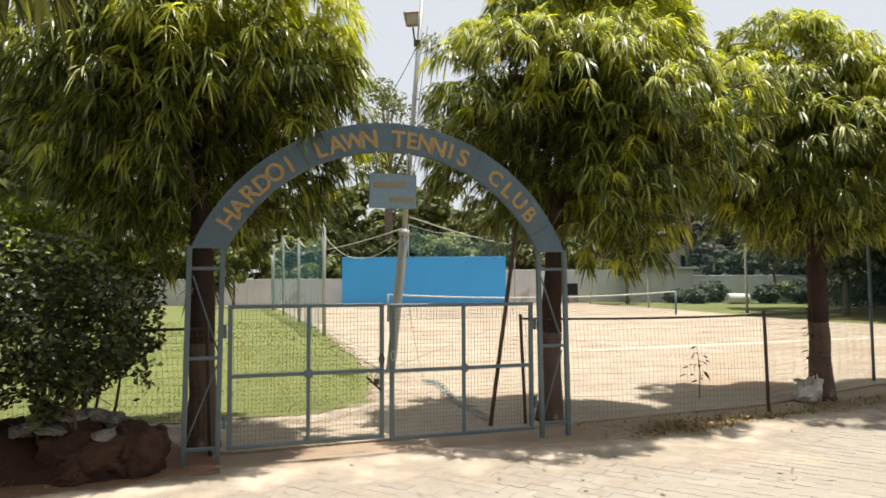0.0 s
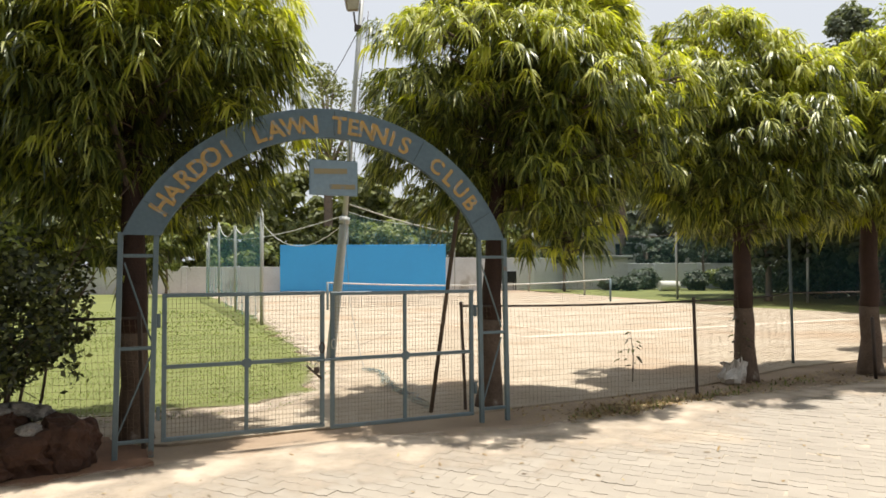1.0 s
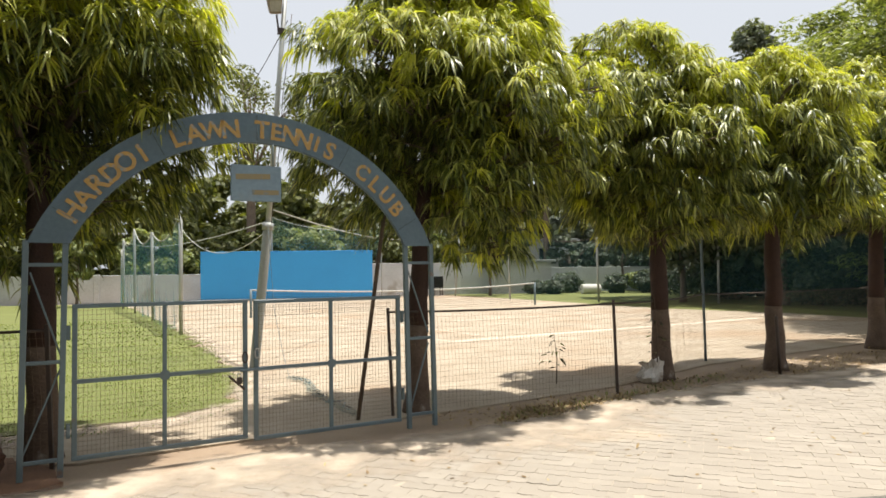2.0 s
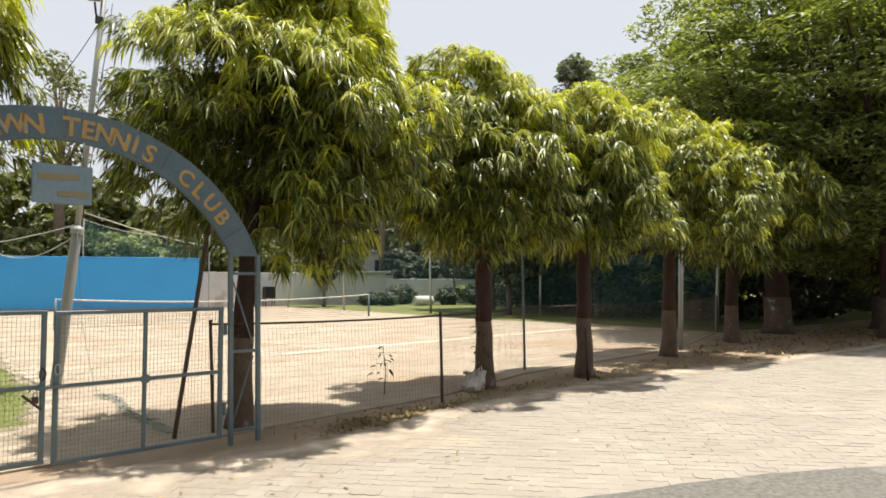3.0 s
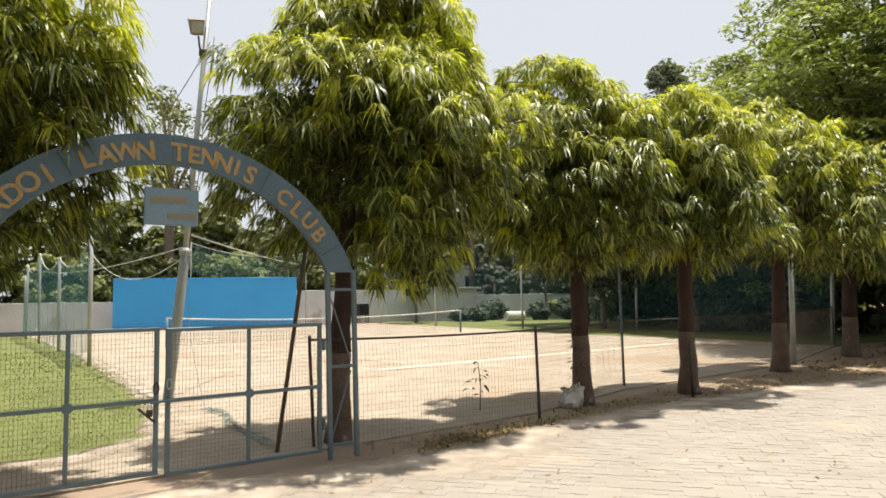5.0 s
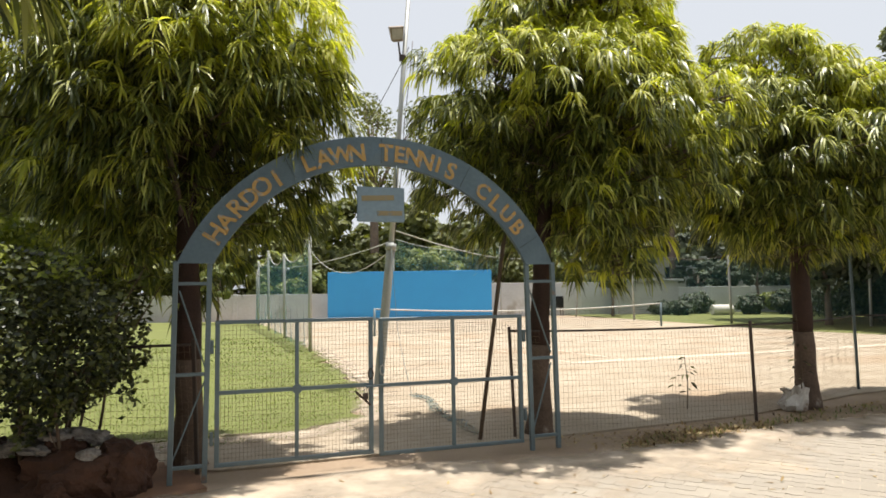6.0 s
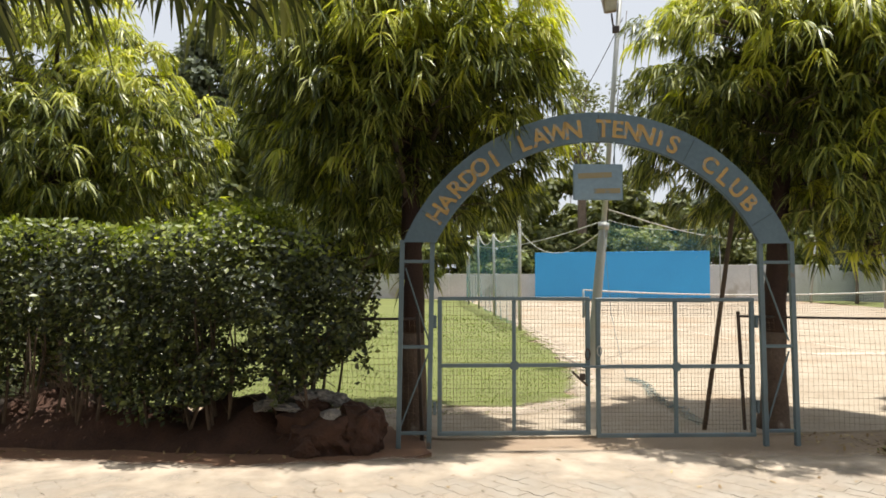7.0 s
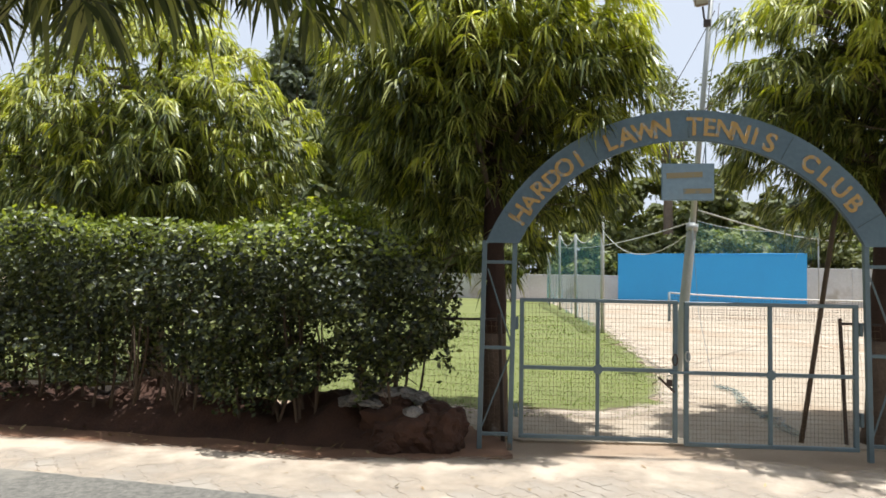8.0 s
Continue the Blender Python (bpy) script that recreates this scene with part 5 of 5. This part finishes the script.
def sack():
    t = thing("sack", pose(4.90, 9.16, -0.03, 0, 0, 20) @ Matrix.Scale(0.88, 4), "crumpled white woven sack of rubbish at a tree foot", "sack")
    bm = bmesh.new()
    rows = []
    N = 22
    for j, (z, r) in enumerate([(0.0, 0.15), (0.03, 0.19), (0.10, 0.215), (0.18, 0.20), (0.25, 0.17), (0.30, 0.19), (0.33, 0.21), (0.29, 0.17), (0.2, 0.14)]):
        row = []
        for i in range(N):
            a = 2 * math.pi * i / N
            p = Vector((math.cos(a), math.sin(a), z * 4))
            k = 1 + 0.40 * noise.noise(p * 1.5) + 0.10 * math.sin(i * 3.1 + j)
            row.append(bm.verts.new((r * k * math.cos(a), r * 0.8 * k * math.sin(a), z + (0.09 if j > 3 else 0.03) * noise.noise(p * 1.9))))
        rows.append(row)
    for j in range(len(rows) - 1):
        for i in range(N):
            bm.faces.new((rows[j][i], rows[j][(i + 1) % N], rows[j + 1][(i + 1) % N], rows[j + 1][i]))
    bm.faces.new(list(reversed(rows[0])))
    bm.faces.new(rows[-1])
    part("bag", bm, M_SACK, t)


sack()


# ---- small growth and litter ----
def sapling(x, y, h, seed, label):
    rng = np.random.default_rng(seed)
    t = thing("sapling", pose(x, y, -0.02), label, "sapling", group="saplings")
    part("stem", tube("stem", [(0, 0, -0.03), (0.02, 0, h * 0.5), (-0.01, 0.02, h)], [0.009, 0.007, 0.003], M_TWIG, 6), None, t)
    B, D = [], []
    for i in range(24):
        z = h * rng.uniform(0.3, 1.0)
        a = rng.uniform(0, 6.28)
        ln = rng.uniform(0.0, 0.22) * (1.2 - z / h)
        B.append((ln * math.cos(a), ln * math.sin(a), z))
        D.append((math.cos(a), math.sin(a), rng.uniform(-0.2, 0.4)))
    n = len(B)
    part("foliage", strip_leaves("foliage", np.array(B), np.array(D), rng.uniform(0.06, 0.13, n), rng.uniform(0.025, 0.045, n), rng.uniform(0.2, 0.8, n), M_HEDGE, seed=seed), None, t)["kind"] = "stuff"


sapling(3.5, 9.35, 0.72, 51, "thin wilting sapling growing behind the wire fence")
sapling(5.02, 9.22, 1.28, 52, "thin leafy sprout beside a tree trunk")


def blades(name, pts, h, w, material, label, seed, kind="stuff", flat=False):
    rng = np.random.default_rng(seed)
    n = len(pts)
    D = rng.normal(size=(n, 3)) * (0.35 if not flat else 1.0)
    D[:, 2] = 1.0 if not flat else rng.uniform(0.02, 0.35, n)
    ob = new(name, strip_leaves(name, pts, D, h * rng.uniform(0.5, 1.3, n), w * rng.uniform(0.7, 1.3, n), rng.uniform(0.1, 0.5, n) if not flat else rng.uniform(0.0, 0.12, n), material, seed=seed))
    tagged(ob, label, kind=kind)


def scatter(poly, n, seed, z=0.0):
    rng = np.random.default_rng(seed)
    xs, ys = [p[0] for p in poly], [p[1] for p in poly]
    out = []
    while len(out) < n:
        x, y = rng.uniform(min(xs), max(xs)), rng.uniform(min(ys), max(ys))
        if inside(x, y, poly) and noise.noise(Vector((x * 0.9, y * 0.9, 2))) > rng.uniform(-0.9, 0.15):
            out.append((x, y, z))
    return np.array(out)


blades("grass", scatter([(-1.25, 10.2), (-1.4, 12.0), (-2.9, 17.0), (-14, 17.0), (-14, 7.4), (-5, 7.4), (-2.7, 8.05), (-1.6, 8.5)], 42000, 61, -0.006), 0.036, 0.009, M_GRASS, "short green lawn grass with worn edge", 61)
blades("grass", scatter([(-2.9, 17.0), (-5.5, 27.0), (-30, 27), (-22, 12), (-14, 12), (-14, 17)], 13000, 62, -0.006), 0.06, 0.032, M_GRASS, "short green lawn grass farther off", 62)
blades("grass", scatter([(-0.7, 9.0), (-0.9, 12.0), (-3.6, 22.0), (-4.2, 22.0), (-1.6, 12.0), (-1.4, 9.4), (-2.4, 8.4), (-5, 7.9), (-5, 7.0), (-2.4, 7.5), (-1.2, 8.0)], 7000, 69, -0.012), 0.032, 0.009, M_GRASS, "thin straggling grass at the lawn edge", 69)
STRIP = [(1.5, 6.75), (2.6, 7.15), (4.1, 7.95), (5.9, 8.55), (9.1, 9.45), (12.5, 10.0), (13, 12.4), (7.0, 10.1), (4.3, 8.75), (1.4, 7.75)]
blades("leaf_litter", scatter(STRIP, 5200, 63, -0.022), 0.07, 0.022, M_LITTER, "dry fallen leaves under the trees", 63, flat=True)
blades("leaf_litter", scatter([(1.9, 7.0), (2.8, 7.25), (4.3, 8.05), (4.3, 8.35), (2.4, 7.7)], 3600, 64, -0.012), 0.075, 0.02, M_LITTER, "swept dry leaves along the paving edge", 64, flat=True)
blades("weeds", scatter([(1.9, 7.05), (2.8, 7.3), (4.3, 8.1), (6.2, 9.1), (6.0, 9.5), (4.2, 8.5), (2.2, 7.6)], 260, 65, -0.03), 0.09, 0.012, M_GRASS, "sparse weeds along the fence foot", 65)
blades("leaf_litter", scatter([(-9, 4.2), (-5, 4.75), (-3.0, 5.2), (-2.4, 5.7), (-3.5, 6.3), (-9, 5.6)], 900, 66, -0.002), 0.09, 0.03, M_LITTER, "dry leaves under the hedge", 66, flat=True)
blades("leaf_litter", scatter([(-6, 4.3), (6, 4.4), (9, 8.8), (2, 6.8), (-2, 5.6), (-6, 4.5)], 160, 67, 0.005), 0.06, 0.022, M_LITTER, "few dry leaves blown on the paving", 67, flat=True)
blades("leaf_litter", scatter([(12, 9.9), (20, 11.4), (30, 12.4), (30, 17), (18, 15.8), (12.5, 12.6)], 3500, 68, -0.02), 0.16, 0.06, M_LITTER, "dry fallen leaves under the shade trees", 68, flat=True)


def old_net():
    """A dropped net: a crumpled ribbon of netting along the sand, with a few loose cords."""
    rng = np.random.default_rng(71)
    way = [Vector((x, y, 0)) for x, y in ((-0.30, 10.9), (-0.04, 10.45), (0.03, 9.6), (0.2, 8.9), (0.32, 8.5), (0.52, 7.75))]
    v, f = [], []
    rows, cols = 50, 9
    for i in range(rows + 1):
        u = i / rows * (len(way) - 1)
        k = min(int(u), len(way) - 2)
        p = way[k].lerp(way[k + 1], u - k)
        wide = 0.07 + 0.06 * noise.noise(Vector((i * 0.21, 0, 5)))
        for j in range(cols + 1):
            x = (j / cols - 0.5) * 2 * wide
            v.append(p + Vector((x, 0.4 * x, 0.012 + 0.05 * abs(noise.noise(Vector((i * 0.35, j * 0.9, 2))))) ))
    for i in range(rows):
        for j in range(cols):
            a = i * (cols + 1) + j
            f.append((a, a + 1, a + cols + 2, a + cols + 1))
    t = thing("discarded_net", pose(0, 0, 0), "tangled pale blue-green net dropped on the sand inside the gate", "net")
    part("netting", mesh_of("netting", v, f, M_NETTING_G), None, t)
    v, f = [], []
    for i in range(22):
        u = rng.uniform(0, len(way) - 1.01)
        p = way[int(u)].lerp(way[int(u) + 1], u % 1) + Vector((0, 0, 0.02))
        tube_into(v, f, [p + Vector((rng.normal(0, 0.06), rng.normal(0, 0.12), abs(rng.normal(0.01, 0.02)))) for k in range(5)], [0.003] * 5, 4, False)
    part("cord", mesh_of("cord", v, f, M_STEEL), None, t)["kind"] = "stuff"


old_net()
rope([(-0.70, 12.24, 2.5), (-0.66, 12.16, 1.9), (-0.58, 11.9, 1.0), (-0.42, 11.3, 0.35), (-0.32, 10.95, 0.03), (-0.1, 10.5, 0.02)], 0.004, M_STEEL, "thin cord hanging from the lamp pole to the ground")


def sand_drift(line, w0, w1, z, cover_of, label):
    """Sand and dust blown across an edge; the cover thins out on both sides of the line."""
    edge = []
    for (xa, ya), (xb, yb) in zip(line, line[1:]):
        L = math.hypot(xb - xa, yb - ya)
        n = max(1, int(L / 0.2))
        edge += [(xa + (xb - xa) * k / n, ya + (yb - ya) * k / n, (yb - ya) / L, -(xb - xa) / L) for k in range(n)]
    m = 12
    v, cover = [], []
    for x, y, nx, ny in edge:
        for j in range(m + 1):
            w = w0 + (w1 - w0) * j / m
            v.append((x + nx * w, y + ny * w, z))
            cover.append(cover_of(x, w))
    f = [(i * (m + 1) + j, (i + 1) * (m + 1) + j, (i + 1) * (m + 1) + j + 1, i * (m + 1) + j + 1) for i in range(len(edge) - 1) for j in range(m)]
    me = mesh_of("sand_drift", v, f, M_DUST)
    at = me.attributes.new("cover", "FLOAT", "POINT")
    at.data.foreach_set("value", cover)
    lone("sand_drift", me, None, label, kind="stuff")


sand_drift([p for p in PAVE_EDGE if -15 < p[0] < 21], 0.45, -1.45, 0.0068, lambda x, w: 0.72 - abs(w) * ((2.2 if x > -2 else 4.0) if w > 0 else 0.62 if x < 3.5 else 1.1), "pale sand and dust blown over the paving edge")
sand_drift([(-5, 7.3), (-2.6, 7.95), (-1.5, 8.35), (-1.05, 9.2), (-1.15, 10.4), (-1.3, 12.0), (-2.7, 17.5), (-4.5, 23.7)], 0.70, -0.15, 0.004, lambda x, w: 0.52 - abs(w - 0.28) * 1.5, "worn sandy margin between lawn and court")


# ---- block paving ----
def paving():
    poly = [(x, y - 0.06) for x, y in PAVE_EDGE] + [(x, y - 0.3) for x, y in ROAD_EDGE]
    bl, bw, gap, amp = 0.25, 0.135, 0.002, 0.010
    pavement = bpy.data.objects["pavement"]
    def shape(dx):
        c = 0.0025
        def ring(inset, z):
            low, up = [], []
            for k in range(5):
                zig = amp if k % 2 == 0 else -amp
                x = (-bl / 2 + k * bl / 4) * (1 - 2 * (0.0012 + inset * 0.5) / bl)
                low.append((x, -bw / 2 + zig + gap / 2 + inset, z))
                up.append((x, bw / 2 + zig - gap / 2 - inset, z))
            return low + up[::-1]
        pts = ring(0, -0.012) + ring(c, 0.0)
        fs = [(k, (k + 1) % 10, 10 + (k + 1) % 10, 10 + k) for k in range(10)]
        for k in range(4):
            fs.append((10 + k, 11 + k, 18 - k, 19 - k))
        return pts, fs
    vs, fs = shape(0)
    single = mesh_of("paver", vs, fs, M_PAVER_P)
    V, F = [], []
    rng = np.random.default_rng(80)
    ang = radians(-33.0)
    ca, sa = math.cos(ang), math.sin(ang)
    arr = np.array(vs)
    count = 0
    for j in range(-110, 200):
        for i in range(-90, 110):
            gx, gy = (i + 0.5 * (j % 2)) * bl, j * bw
            x, y = gx * ca - gy * sa, gx * sa + gy * ca
            if x < -12 or x > 20 or not inside(x, y, poly):
                continue
            z = rng.normal(0, 0.0012) + 0.002 * noise.noise(Vector((x * 0.8, y * 0.8, 0)))
            tx, ty = rng.normal(0, 0.008), rng.normal(0, 0.008)
            if -1.6 < x < 1.6 and 4.45 < y < 6.1 and count < 300:
                ob = new("paver", single)
                ob.parent = pavement
                ob.matrix_local = pose(x, y, z, math.degrees(tx), math.degrees(ty), -33.0 + rng.normal(0, 0.4))
                count += 1
                continue
            q = arr.copy()
            q[:, 2] += z + arr[:, 0] * ty + arr[:, 1] * tx
            w = np.stack([q[:, 0] * ca - q[:, 1] * sa + x, q[:, 0] * sa + q[:, 1] * ca + y, q[:, 2]], axis=1)
            b = len(V)
            V.extend(map(tuple, w))
            F.extend(tuple(b + k for k in fc) for fc in fs)
    rest = part("paving_field", mesh_of("paving_field", V, F, M_PAVER), None, pavement, "sun-bleached cement block paving")
    rest["kind"] = "stuff"


paving()
